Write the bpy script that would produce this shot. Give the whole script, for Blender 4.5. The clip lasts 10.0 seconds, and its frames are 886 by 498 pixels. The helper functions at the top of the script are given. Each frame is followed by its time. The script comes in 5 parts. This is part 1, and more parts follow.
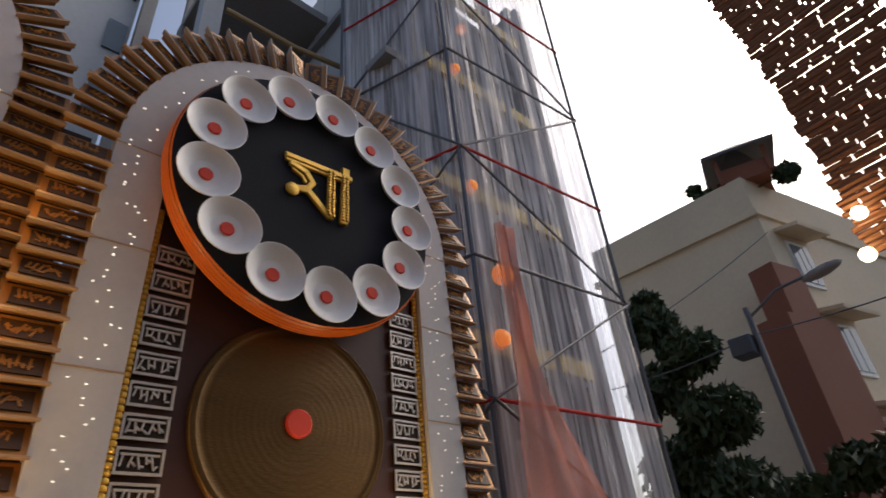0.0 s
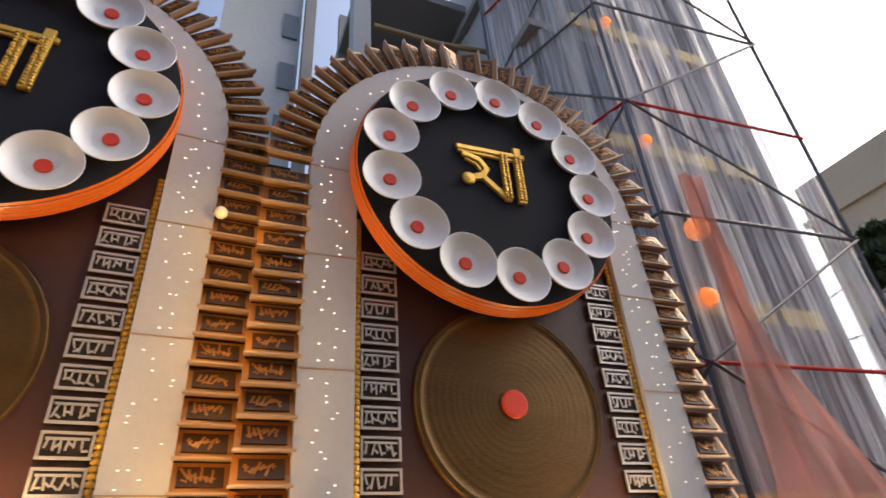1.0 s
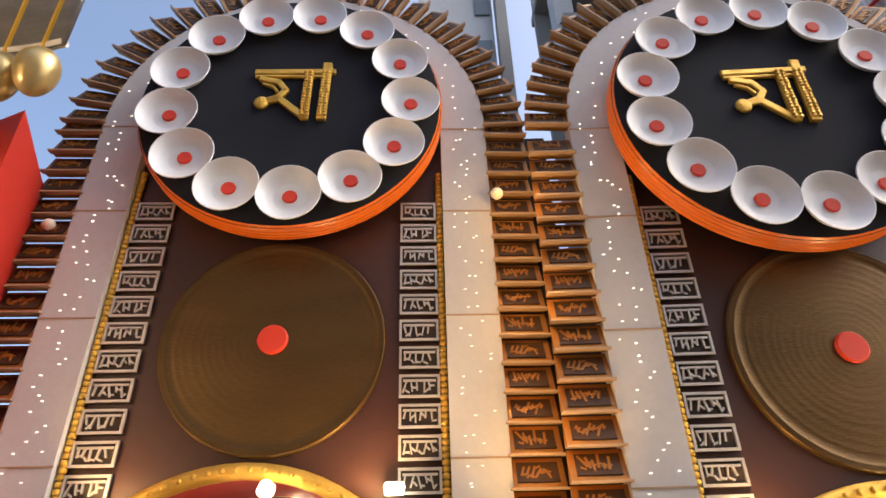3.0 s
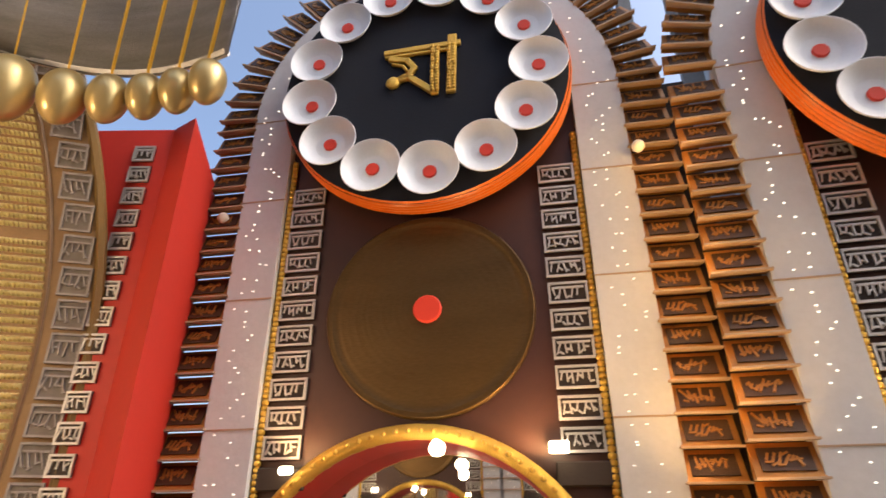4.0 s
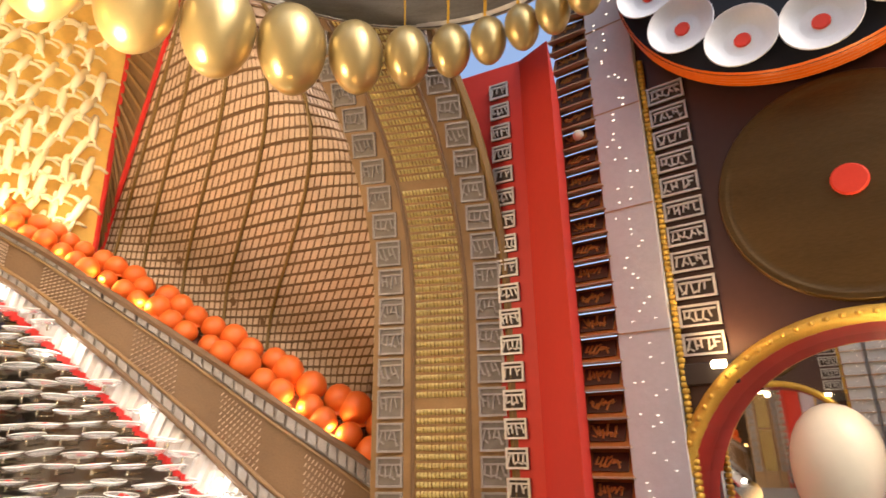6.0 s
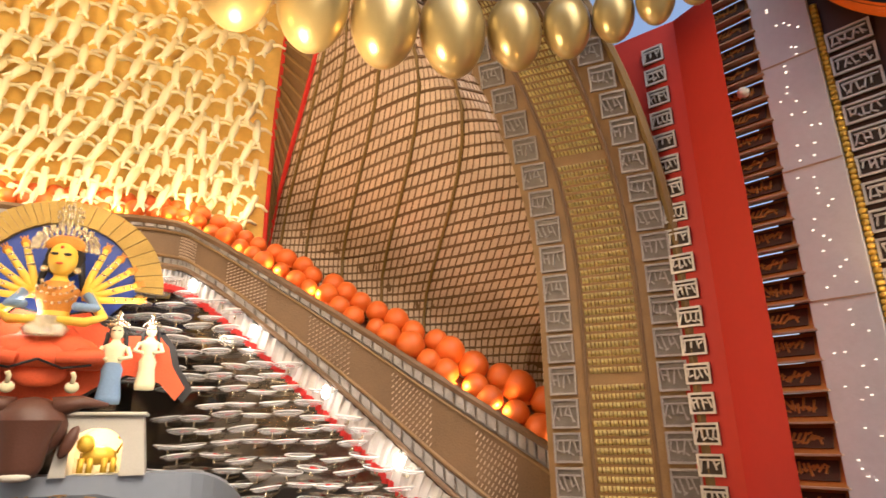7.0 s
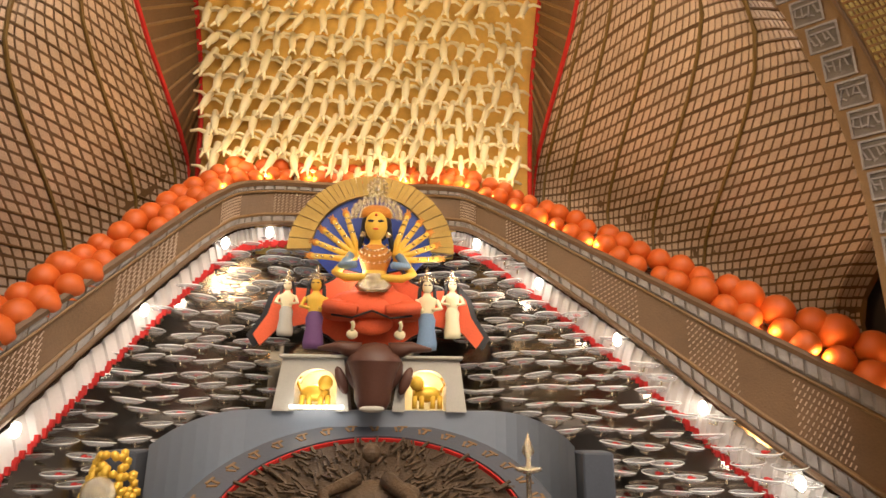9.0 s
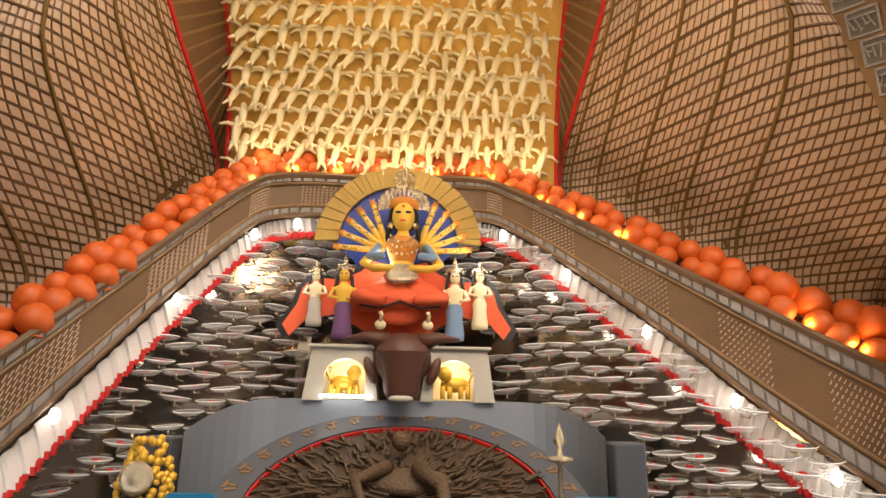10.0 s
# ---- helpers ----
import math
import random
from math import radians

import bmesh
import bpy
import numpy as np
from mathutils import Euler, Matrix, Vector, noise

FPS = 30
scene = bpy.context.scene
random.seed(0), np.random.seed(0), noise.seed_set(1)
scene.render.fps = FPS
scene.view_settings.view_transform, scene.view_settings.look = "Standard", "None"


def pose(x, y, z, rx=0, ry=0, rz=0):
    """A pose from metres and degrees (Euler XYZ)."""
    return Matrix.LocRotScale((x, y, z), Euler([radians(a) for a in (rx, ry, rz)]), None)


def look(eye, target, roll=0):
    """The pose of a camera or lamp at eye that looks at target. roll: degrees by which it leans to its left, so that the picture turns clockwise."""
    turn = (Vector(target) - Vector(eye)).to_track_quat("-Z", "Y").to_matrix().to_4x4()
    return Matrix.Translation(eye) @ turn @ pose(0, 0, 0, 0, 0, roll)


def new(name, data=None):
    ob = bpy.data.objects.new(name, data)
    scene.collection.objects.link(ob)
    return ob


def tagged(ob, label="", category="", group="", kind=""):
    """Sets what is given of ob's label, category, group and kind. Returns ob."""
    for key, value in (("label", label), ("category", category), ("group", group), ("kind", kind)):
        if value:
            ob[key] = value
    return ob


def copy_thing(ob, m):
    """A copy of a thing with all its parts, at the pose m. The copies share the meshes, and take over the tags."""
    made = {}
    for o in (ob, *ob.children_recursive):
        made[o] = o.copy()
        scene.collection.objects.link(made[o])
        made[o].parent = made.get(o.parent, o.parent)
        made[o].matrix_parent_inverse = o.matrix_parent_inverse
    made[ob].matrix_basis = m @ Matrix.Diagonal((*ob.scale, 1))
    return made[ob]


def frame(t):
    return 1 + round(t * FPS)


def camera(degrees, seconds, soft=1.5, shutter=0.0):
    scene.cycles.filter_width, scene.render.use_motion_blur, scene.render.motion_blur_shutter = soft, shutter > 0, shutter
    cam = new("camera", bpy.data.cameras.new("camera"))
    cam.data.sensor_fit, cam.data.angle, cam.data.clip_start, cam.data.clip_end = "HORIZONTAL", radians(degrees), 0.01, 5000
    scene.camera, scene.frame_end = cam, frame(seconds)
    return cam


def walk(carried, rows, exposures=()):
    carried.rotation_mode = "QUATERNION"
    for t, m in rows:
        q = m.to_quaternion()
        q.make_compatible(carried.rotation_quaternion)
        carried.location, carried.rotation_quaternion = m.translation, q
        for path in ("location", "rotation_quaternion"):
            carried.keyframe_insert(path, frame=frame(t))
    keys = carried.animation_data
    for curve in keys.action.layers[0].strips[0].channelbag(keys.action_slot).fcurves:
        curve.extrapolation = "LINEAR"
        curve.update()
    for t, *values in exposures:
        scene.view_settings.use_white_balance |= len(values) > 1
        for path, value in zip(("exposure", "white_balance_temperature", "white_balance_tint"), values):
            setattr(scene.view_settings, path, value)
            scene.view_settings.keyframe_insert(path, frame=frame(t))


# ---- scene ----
cam = camera(75.0, 10.0, shutter=0.2)
PATH = [
    (0, (-1.064, 0.843, 1.912), (-1.327, 2.522, 2.967), -5.7),
    (0.5, (-1.162, 0.859, 1.916), (-1.715, 2.47, 2.964), -5.3),
    (1, (-1.221, 0.843, 1.922), (-2.043, 2.338, 2.967), -4.6),
    (1.5, (-1.29, 0.78, 1.957), (-2.395, 2.092, 2.985), -2.9),
    (2, (-1.471, 0.632, 1.999), (-2.702, 1.831, 3.022), -3),
    (3.5, (-1.677, 0.321, 1.928), (-3.185, 1.249, 2.857), -0.9),
    (4, (-1.717, 0.217, 1.932), (-3.366, 0.937, 2.805), -0.2),
    (4.5, (-1.844, 0.091, 1.904), (-3.623, 0.563, 2.686), 1),
    (5, (-1.916, -0.25, 1.846), (-3.769, 0.03, 2.544), 0.7),
    (5.5, (-1.981, -0.559, 1.8), (-3.859, -0.464, 2.48), -0.8),
    (6, (-1.963, -0.909, 1.797), (-3.857, -1.007, 2.431), -0.8),
    (7.5, (-1.828, -1.738, 1.642), (-3.638, -2.355, 2.226), -0.8),
    (8, (-1.718, -2.008, 1.57), (-3.468, -2.811, 2.113), -0.8),
    (8.5, (-1.585, -2.254, 1.51), (-3.271, -3.204, 2.016), -0.6),
    (9, (-1.492, -2.396, 1.47), (-3.124, -3.434, 1.981), 0.5),
    (9.5, (-1.437, -2.479, 1.445), (-3.039, -3.568, 1.943), 0.7),
    (10, (-1.456, -2.482, 1.423), (-3.055, -3.576, 1.918), 1),
]
walk(cam, [(t, look(eye, target, roll)) for t, eye, target, roll in PATH], [(0, -0.7), (1, 0.0), (2, 0.25), (4, 0.3), (6, 0.35), (8, -0.25), (10, -0.45)])

# ---- world and light ----
world = bpy.data.worlds.new("dusk")
scene.world = world
world.use_nodes = True
wn = world.node_tree
sky = wn.nodes.new("ShaderNodeTexSky")
sky.sky_type = "NISHITA"
sky.sun_disc = False
sky.sun_elevation, sky.sun_rotation = radians(45), radians(42)
wn.links.new(sky.outputs[0], wn.nodes["Background"].inputs[0])
sky.dust_density, sky.air_density = 5.0, 0.9
wn.nodes["Background"].inputs[1].default_value = 0.28


def lamp(name, kind, where, power, color, size=0.3, target=None, spot=70):
    data = bpy.data.lights.new(name, kind)
    data.energy, data.color = power, color
    if kind == "AREA":
        data.size = size
    elif kind == "SUN":
        data.angle = size
    else:
        data.shadow_soft_size = size
    if kind == "SPOT":
        data.spot_size, data.spot_blend = radians(spot), 0.6
    ob = new(name, data)
    ob.matrix_world = look(where, target) if target is not None else Matrix.Translation(where)
    return ob


PF = pose(-6.296, 0.904, 0, 0, 0, 53.58)      # arched wall: x along it, y into it
CF = pose(-1.147, -2.384, 0, 0, 0, 126.87)    # shrine: x across, y deep


def pf(x, y, z):
    return PF @ Vector((x, y, z))


def cf(x, y, z):
    return CF @ Vector((x, y, z))


WARM, AMBER, COOL = (1.0, 0.74, 0.45), (1.0, 0.55, 0.18), (1.0, 0.95, 0.88)
lamp("sun", "SUN", (4.7, 5.3, 7.1), 0.3, (1.0, 0.92, 0.84), radians(12), (0, 0, 0))

# ---- materials ----


def mat(name, base, rough=0.6, metal=0.0, vary=0.25, scale=6.0, bump=0.1, glow=None, power=0.0, stretch=(1, 1, 1), fine=8.0, per_object=0.0, alpha=None):
    m = bpy.data.materials.new(name)
    m.use_nodes = True
    t = m.node_tree
    b = t.nodes["Principled BSDF"]
    b.inputs["Roughness"].default_value, b.inputs["Metallic"].default_value = rough, metal
    tc = t.nodes.new("ShaderNodeTexCoord")
    mp = t.nodes.new("ShaderNodeMapping")
    mp.inputs["Scale"].default_value = stretch
    t.links.new(tc.outputs["Object"], mp.inputs[0])
    big, small = t.nodes.new("ShaderNodeTexNoise"), t.nodes.new("ShaderNodeTexNoise")
    big.inputs["Scale"].default_value, small.inputs["Scale"].default_value = scale * 0.35, scale * fine
    big.inputs["Detail"].default_value = small.inputs["Detail"].default_value = 4
    t.links.new(mp.outputs[0], big.inputs[0]), t.links.new(mp.outputs[0], small.inputs[0])
    mid = t.nodes.new("ShaderNodeMath")
    mid.operation = "MULTIPLY_ADD"
    mid.inputs[1].default_value, mid.inputs[2].default_value = 0.6, 0.0
    t.links.new(big.outputs[0], mid.inputs[0])
    add = t.nodes.new("ShaderNodeMath")
    add.operation = "MULTIPLY_ADD"
    add.inputs[1].default_value = 0.4
    t.links.new(small.outputs[0], add.inputs[0]), t.links.new(mid.outputs[0], add.inputs[2])
    value = add.outputs[0]
    if per_object:
        info = t.nodes.new("ShaderNodeObjectInfo")
        more = t.nodes.new("ShaderNodeMath")
        more.operation = "MULTIPLY_ADD"
        more.inputs[1].default_value = per_object
        t.links.new(info.outputs["Random"], more.inputs[0]), t.links.new(value, more.inputs[2])
        value = more.outputs[0]
    ramp = t.nodes.new("ShaderNodeMix")
    ramp.data_type = "RGBA"
    lo = [max(0.0, c * (1 - vary * 1.3)) for c in base]
    hi = [min(1.0, c * (1 + vary)) for c in base]
    ramp.inputs[6].default_value, ramp.inputs[7].default_value = (*lo, 1), (*hi, 1)
    t.links.new(value, ramp.inputs[0])
    t.links.new(ramp.outputs[2], b.inputs["Base Color"])
    if bump:
        bp = t.nodes.new("ShaderNodeBump")
        bp.inputs["Strength"].default_value, bp.inputs["Distance"].default_value = bump, 0.02
        t.links.new(small.outputs[0], bp.inputs["Height"]), t.links.new(bp.outputs[0], b.inputs["Normal"])
    if glow:
        b.inputs["Emission Color"].default_value, b.inputs["Emission Strength"].default_value = (*glow, 1), power
    if alpha is not None:
        b.inputs["Alpha"].default_value = alpha
    return m


BROWN = mat("maroon_brown_board", (0.05, 0.018, 0.013), 0.5, vary=0.3, scale=2, bump=0.05)
WHITE_CLOTH = mat("white_painted_border", (0.52, 0.53, 0.55), 0.7, vary=0.15, scale=3, bump=0.08)
GOLD = mat("gold_rope", (0.75, 0.46, 0.08), 0.35, 0.7, vary=0.35, scale=20, bump=0.5)
GONG = mat("dull_brass", (0.13, 0.075, 0.025), 0.42, 0.7, vary=0.5, scale=2.5, bump=0.12, stretch=(1, 1, 4))
RED_DOT = mat("vermilion_paint", (0.75, 0.05, 0.02), 0.55, vary=0.12, bump=0.03)
BLACK = mat("black_cloth", (0.006, 0.008, 0.016), 0.9, vary=0.4, scale=8, bump=0.1)
PLATE = mat("silver_white_plate", (0.8, 0.82, 0.84), 0.5, 0.15, vary=0.1, scale=5, bump=0.05)
ORANGE_RIM = mat("orange_rim", (0.85, 0.17, 0.012), 0.3, vary=0.35, scale=3, bump=0.1)
SILVER = mat("silver_relief", (0.54, 0.52, 0.5), 0.38, 0.5, vary=0.35, scale=14, bump=0.3)
DARK = mat("dark_backing", (0.03, 0.018, 0.012), 0.7)
STEP = mat("copper_brown_step", (0.34, 0.15, 0.03), 0.36, 0.35, vary=0.4, scale=4, bump=0.2, per_object=0.2)
STEP_DARK = mat("dark_copper_ground", (0.06, 0.028, 0.011), 0.5, 0.2, vary=0.6, scale=14, bump=0.2)
STEP_EDGE = mat("pale_step_edge", (0.38, 0.27, 0.18), 0.5, vary=0.2)
RED = mat("red_painted_pier", (0.46, 0.022, 0.012), 0.6, vary=0.14, scale=2, bump=0.05)
TAN = mat("tan_letter_plates", (0.56, 0.41, 0.3), 0.5, 0.1, vary=0.45, scale=9, bump=0.3)
LATTICE = mat("brown_lattice", (0.14, 0.075, 0.03), 0.6, vary=0.3)
OLIVE = mat("olive_bamboo", (0.17, 0.1, 0.025), 0.5, vary=0.3)
BEAD = mat("golden_beads", (0.86, 0.62, 0.28), 0.28, 0.45, vary=0.45, scale=12, bump=0.5)
JAMB = mat("jamb_wood", (0.24, 0.135, 0.05), 0.5, vary=0.45, scale=9, bump=0.3)
FRIEZE = mat("brown_frieze", (0.15, 0.082, 0.035), 0.55, vary=0.45, scale=7, bump=0.3)
TERRA = mat("orange_clay", (0.6, 0.115, 0.015), 0.5, vary=0.2, scale=4, bump=0.08, per_object=0.25)
EGG_GOLD = mat("golden_egg", (0.56, 0.43, 0.19), 0.3, 0.6, vary=0.15, scale=5, bump=0.05)
CANOPY = mat("silver_woven_cloth", (0.2, 0.2, 0.22), 0.4, 0.4, vary=0.7, scale=5, bump=0.5, stretch=(1, 1, 9))
YELLOW = mat("yellow_cloth", (0.72, 0.46, 0.11), 0.7, vary=0.3, scale=2, bump=0.1)
CREAM = mat("cream_cloth", (0.85, 0.76, 0.5), 0.8, vary=0.1, bump=0.1)
VALANCE = mat("white_pleated_cloth", (0.62, 0.58, 0.55), 0.8, vary=0.12, scale=4, bump=0.2)
FRINGE = mat("red_fringe", (0.55, 0.02, 0.015), 0.8, vary=0.3, scale=20, bump=0.4)
MIRROR = mat("dark_mirror", (0.3, 0.25, 0.2), 0.12, 0.95, vary=0.1, bump=0.0)
GLASS_MIRROR = mat("mirror", (0.85, 0.85, 0.85), 0.02, 1.0, vary=0.0, bump=0.0)
DISH = mat("frosted_dish", (0.85, 0.83, 0.82), 0.2, vary=0.06, alpha=0.3)
DISH_RIM = mat("white_dish_rim", (0.9, 0.88, 0.86), 0.25, vary=0.05)
TARNISH = mat("tarnished_silver", (0.3, 0.27, 0.25), 0.35, 0.5, vary=0.5, scale=18, bump=0.5)
TARNISH_DARK = mat("tarnished_silver_ground", (0.17, 0.145, 0.125), 0.4, 0.4, vary=0.5, scale=14, bump=0.5)
FAN = mat("antique_gold_fan", (0.4, 0.26, 0.06), 0.45, 0.4, vary=0.45, scale=9, bump=0.4)
GREY = mat("grey_blue_paint", (0.22, 0.25, 0.3), 0.45, vary=0.1, scale=2, bump=0.03)
GREY_DARK = mat("slate_grey", (0.07, 0.08, 0.1), 0.5)
STONE = mat("grey_white_pedestal", (0.5, 0.48, 0.42), 0.6, vary=0.15)
SKIN = mat("yellow_idol_paint", (0.82, 0.53, 0.07), 0.45, vary=0.15, bump=0.05)
GOLD_CLOTH = mat("orange_gold_cloth", (0.7, 0.27, 0.04), 0.5, 0.2, vary=0.5, scale=14, bump=0.4)
BLUE = mat("blue_paint", (0.03, 0.07, 0.35), 0.5, vary=0.2)
PURPLE = mat("purple_cloth", (0.16, 0.07, 0.2), 0.7)
SKYBLUE = mat("pale_blue_cloth", (0.2, 0.32, 0.5), 0.7)
RED_CLOTH = mat("red_cloth", (0.78, 0.12, 0.04), 0.7, vary=0.3, bump=0.2)
HAIR = mat("black_hair", (0.01, 0.01, 0.012), 0.5)
TIARA = mat("silver_crown", (0.78, 0.7, 0.52), 0.22, 0.9, vary=0.3, scale=25, bump=0.6)
BUFFALO = mat("dark_brown_hide", (0.1, 0.04, 0.026), 0.5, vary=0.3)
LION = mat("gold_paint", (0.8, 0.5, 0.06), 0.4, 0.3)
EGG_WHITE = mat("ivory_egg", (0.8, 0.76, 0.62), 0.35, vary=0.08, scale=2, bump=0.03)
BULB = mat("bulb_glow", (1, 0.9, 0.7), glow=(1.0, 0.8, 0.5), power=14)
TUBE = mat("tube_glow", (1, 0.95, 0.9), glow=(1.0, 0.95, 0.85), power=14)
AMBER_GLOW = mat("amber_glow", (1, 0.5, 0.1), glow=(1.0, 0.22, 0.06), power=0.8)
FAIRY = mat("fairy_light", (1, 0.9, 0.7), glow=(1.0, 0.9, 0.75), power=2)

CREAM_WALL = mat("cream_render", (0.66, 0.54, 0.38), 0.8, vary=0.2, scale=0.8, bump=0.1)
BRICK_RED = mat("brick_red_render", (0.22, 0.075, 0.04), 0.8, vary=0.15, scale=1)
CONCRETE = mat("grey_concrete", (0.3, 0.29, 0.28), 0.85, vary=0.25, scale=1.2, bump=0.2)
PALE_WALL = mat("pale_plaster", (0.55, 0.55, 0.55), 0.8, vary=0.2, scale=1)
YELLOW_SLAB = mat("yellow_slab_edge", (0.6, 0.42, 0.06), 0.7)
STEEL = mat("scaffold_steel", (0.14, 0.14, 0.15), 0.5, 0.6, vary=0.3)
BAMBOO = mat("bamboo_pole", (0.4, 0.27, 0.12), 0.6, vary=0.3)
SLAT = mat("brown_bamboo_slat", (0.16, 0.07, 0.035), 0.6, vary=0.4, scale=3, per_object=0.3)
LEAF = mat("leaf", (0.03, 0.055, 0.018), 0.6, vary=0.5, scale=2, bump=0)
BARK = mat("bark", (0.08, 0.055, 0.035), 0.9, scale=6, bump=0.5)
PANE = mat("window_glass", (0.15, 0.18, 0.2), 0.08, vary=0.1, bump=0)
WHITE_PAINT = mat("white_paint", (0.7, 0.7, 0.68), 0.5)
ASPHALT = mat("grey_ground", (0.09, 0.08, 0.075), 0.9, vary=0.3, scale=2, bump=0.3)
ORANGE_NET = mat("orange_net", (0.95, 0.3, 0.2), 0.8, vary=0.25, scale=3, alpha=0.5)
BLUE_CHAIR = mat("blue_plastic", (0.02, 0.2, 0.4), 0.35)
WOVEN = mat("dark_straw", (0.06, 0.036, 0.018), 0.6, vary=0.6, scale=6, bump=0.8, per_object=0.4)


def sheet_material():
    m = bpy.data.materials.new("hazy_plastic_sheet")
    m.use_nodes = True
    t = m.node_tree
    b = t.nodes["Principled BSDF"]
    b.inputs["Base Color"].default_value = (0.8, 0.76, 0.78, 1)
    b.inputs["Roughness"].default_value = 0.35
    tc, mp = t.nodes.new("ShaderNodeTexCoord"), t.nodes.new("ShaderNodeMapping")
    mp.inputs["Scale"].default_value = (5, 5, 0.18)
    n1 = t.nodes.new("ShaderNodeTexNoise")
    n1.inputs["Scale"].default_value, n1.inputs["Detail"].default_value = 2.2, 6
    rng = t.nodes.new("ShaderNodeMapRange")
    rng.inputs[1].default_value, rng.inputs[2].default_value, rng.inputs[3].default_value, rng.inputs[4].default_value = 0.36, 0.66, 0.22, 0.7
    t.links.new(tc.outputs["Object"], mp.inputs[0]), t.links.new(mp.outputs[0], n1.inputs[0])
    t.links.new(n1.outputs[0], rng.inputs[0]), t.links.new(rng.outputs[0], b.inputs["Alpha"])
    return m


SHEET = sheet_material()

# ---- building blocks ----


def finish(bm, name, mats, smooth=False):
    me = bpy.data.meshes.new(name)
    bmesh.ops.recalc_face_normals(bm, faces=bm.faces)
    if smooth:
        for f in bm.faces:
            f.smooth = True
    bm.to_mesh(me)
    bm.free()
    for m in mats if isinstance(mats, (list, tuple)) else [mats]:
        me.materials.append(m)
    return me


def part(name, bm, mats, parent, label="", smooth=False, at=None):
    me = bm if isinstance(bm, bpy.types.Mesh) else finish(bm, name, mats, smooth)
    ob = new(name, me)
    ob.parent = parent
    if at is not None:
        ob.matrix_local = at
    return tagged(ob, label)


def empty(name, m, label, category, group="", kind=""):
    ob = new(name)
    ob.empty_display_size = 0.1
    ob.matrix_world = m
    return tagged(ob, label, category, group, kind)


def solid(name, bm, mats, m, label, category, group="", kind="", smooth=False):
    me = bm if isinstance(bm, bpy.types.Mesh) else finish(bm, name, mats, smooth)
    ob = new(name, me)
    ob.matrix_world = m
    return tagged(ob, label, category, group, kind)


def setmat(bm, before, index):
    for f in list(bm.faces)[before:]:
        f.material_index = index


def box(bm, size, m=None, bevel=0.0, index=0):
    k = len(bm.faces)
    made = bmesh.ops.create_cube(bm, size=1.0)["verts"]
    bmesh.ops.scale(bm, vec=size, verts=made)
    if bevel:
        edges = list({e for v in made for e in v.link_edges})
        made = list({v for f in bmesh.ops.bevel(bm, geom=edges, offset=bevel, segments=1, affect="EDGES")["faces"] for v in f.verts} | {v for v in made if v.is_valid})
    if m is not None:
        bmesh.ops.transform(bm, matrix=m, verts=[v for v in made if v.is_valid])
    for v in made:
        if v.is_valid:
            for f in v.link_faces:
                f.material_index = index
    return bm


def T(x, y, z, rx=0, ry=0, rz=0):
    return pose(x, y, z, rx, ry, rz)


def lathe(bm, profile, n=24, m=None, index=0):
    """profile: (radius, height) rows, turned round z."""
    k = len(bm.faces)
    rings = []
    for r, h in profile:
        if r < 1e-5:
            rings.append([bm.verts.new((0, 0, h))] * n)
        else:
            rings.append([bm.verts.new((r * math.cos(2 * math.pi * i / n), r * math.sin(2 * math.pi * i / n), h)) for i in range(n)])
    for a, b in zip(rings, rings[1:]):
        for i in range(n):
            vs = []
            for v in (a[i], a[(i + 1) % n], b[(i + 1) % n], b[i]):
                if v not in vs:
                    vs.append(v)
            if len(vs) > 2:
                bm.faces.new(vs)
    if m is not None:
        bmesh.ops.transform(bm, matrix=m, verts=list({v for r in rings for v in r}))
    setmat(bm, k, index)
    return bm


def ball(bm, r, m=None, n=14, index=0, squash=(1, 1, 1)):
    prof = [(r * math.sin(math.pi * i / (n // 2)) * 1.0, -r * math.cos(math.pi * i / (n // 2))) for i in range(n // 2 + 1)]
    prof[0], prof[-1] = (0, -r), (0, r)
    mm = (m or Matrix()) @ Matrix.Diagonal((*squash, 1))
    return lathe(bm, prof, n, mm, index)


def tube(bm, pts, r, n=8, index=0, taper=None):
    k = len(bm.faces)
    pts = [Vector(p) for p in pts]
    rings = []
    for i, p in enumerate(pts):
        d = (pts[min(i + 1, len(pts) - 1)] - pts[max(i - 1, 0)]).normalized()
        side = d.cross(Vector((0, 0, 1)) if abs(d.z) < 0.9 else Vector((1, 0, 0))).normalized()
        up = side.cross(d)
        rr = r if taper is None else r + (taper - r) * i / max(1, len(pts) - 1)
        rings.append([bm.verts.new(p + rr * (math.cos(2 * math.pi * j / n) * side + math.sin(2 * math.pi * j / n) * up)) for j in range(n)])
    for a, b in zip(rings, rings[1:]):
        for j in range(n):
            bm.faces.new((a[j], a[(j + 1) % n], b[(j + 1) % n], b[j]))
    bm.faces.new(rings[0]), bm.faces.new(rings[-1])
    setmat(bm, k, index)
    return bm


def prism(bm, poly, y0, y1, index=0):
    """A polygon in x, z, drawn out from y0 to y1."""
    k = len(bm.faces)
    a = [bm.verts.new((x, y0, z)) for x, z in poly]
    b = [bm.verts.new((x, y1, z)) for x, z in poly]
    bm.faces.new(a), bm.faces.new(b)
    for i in range(len(poly)):
        j = (i + 1) % len(poly)
        bm.faces.new((a[i], a[j], b[j], b[i]))
    setmat(bm, k, index)
    return bm


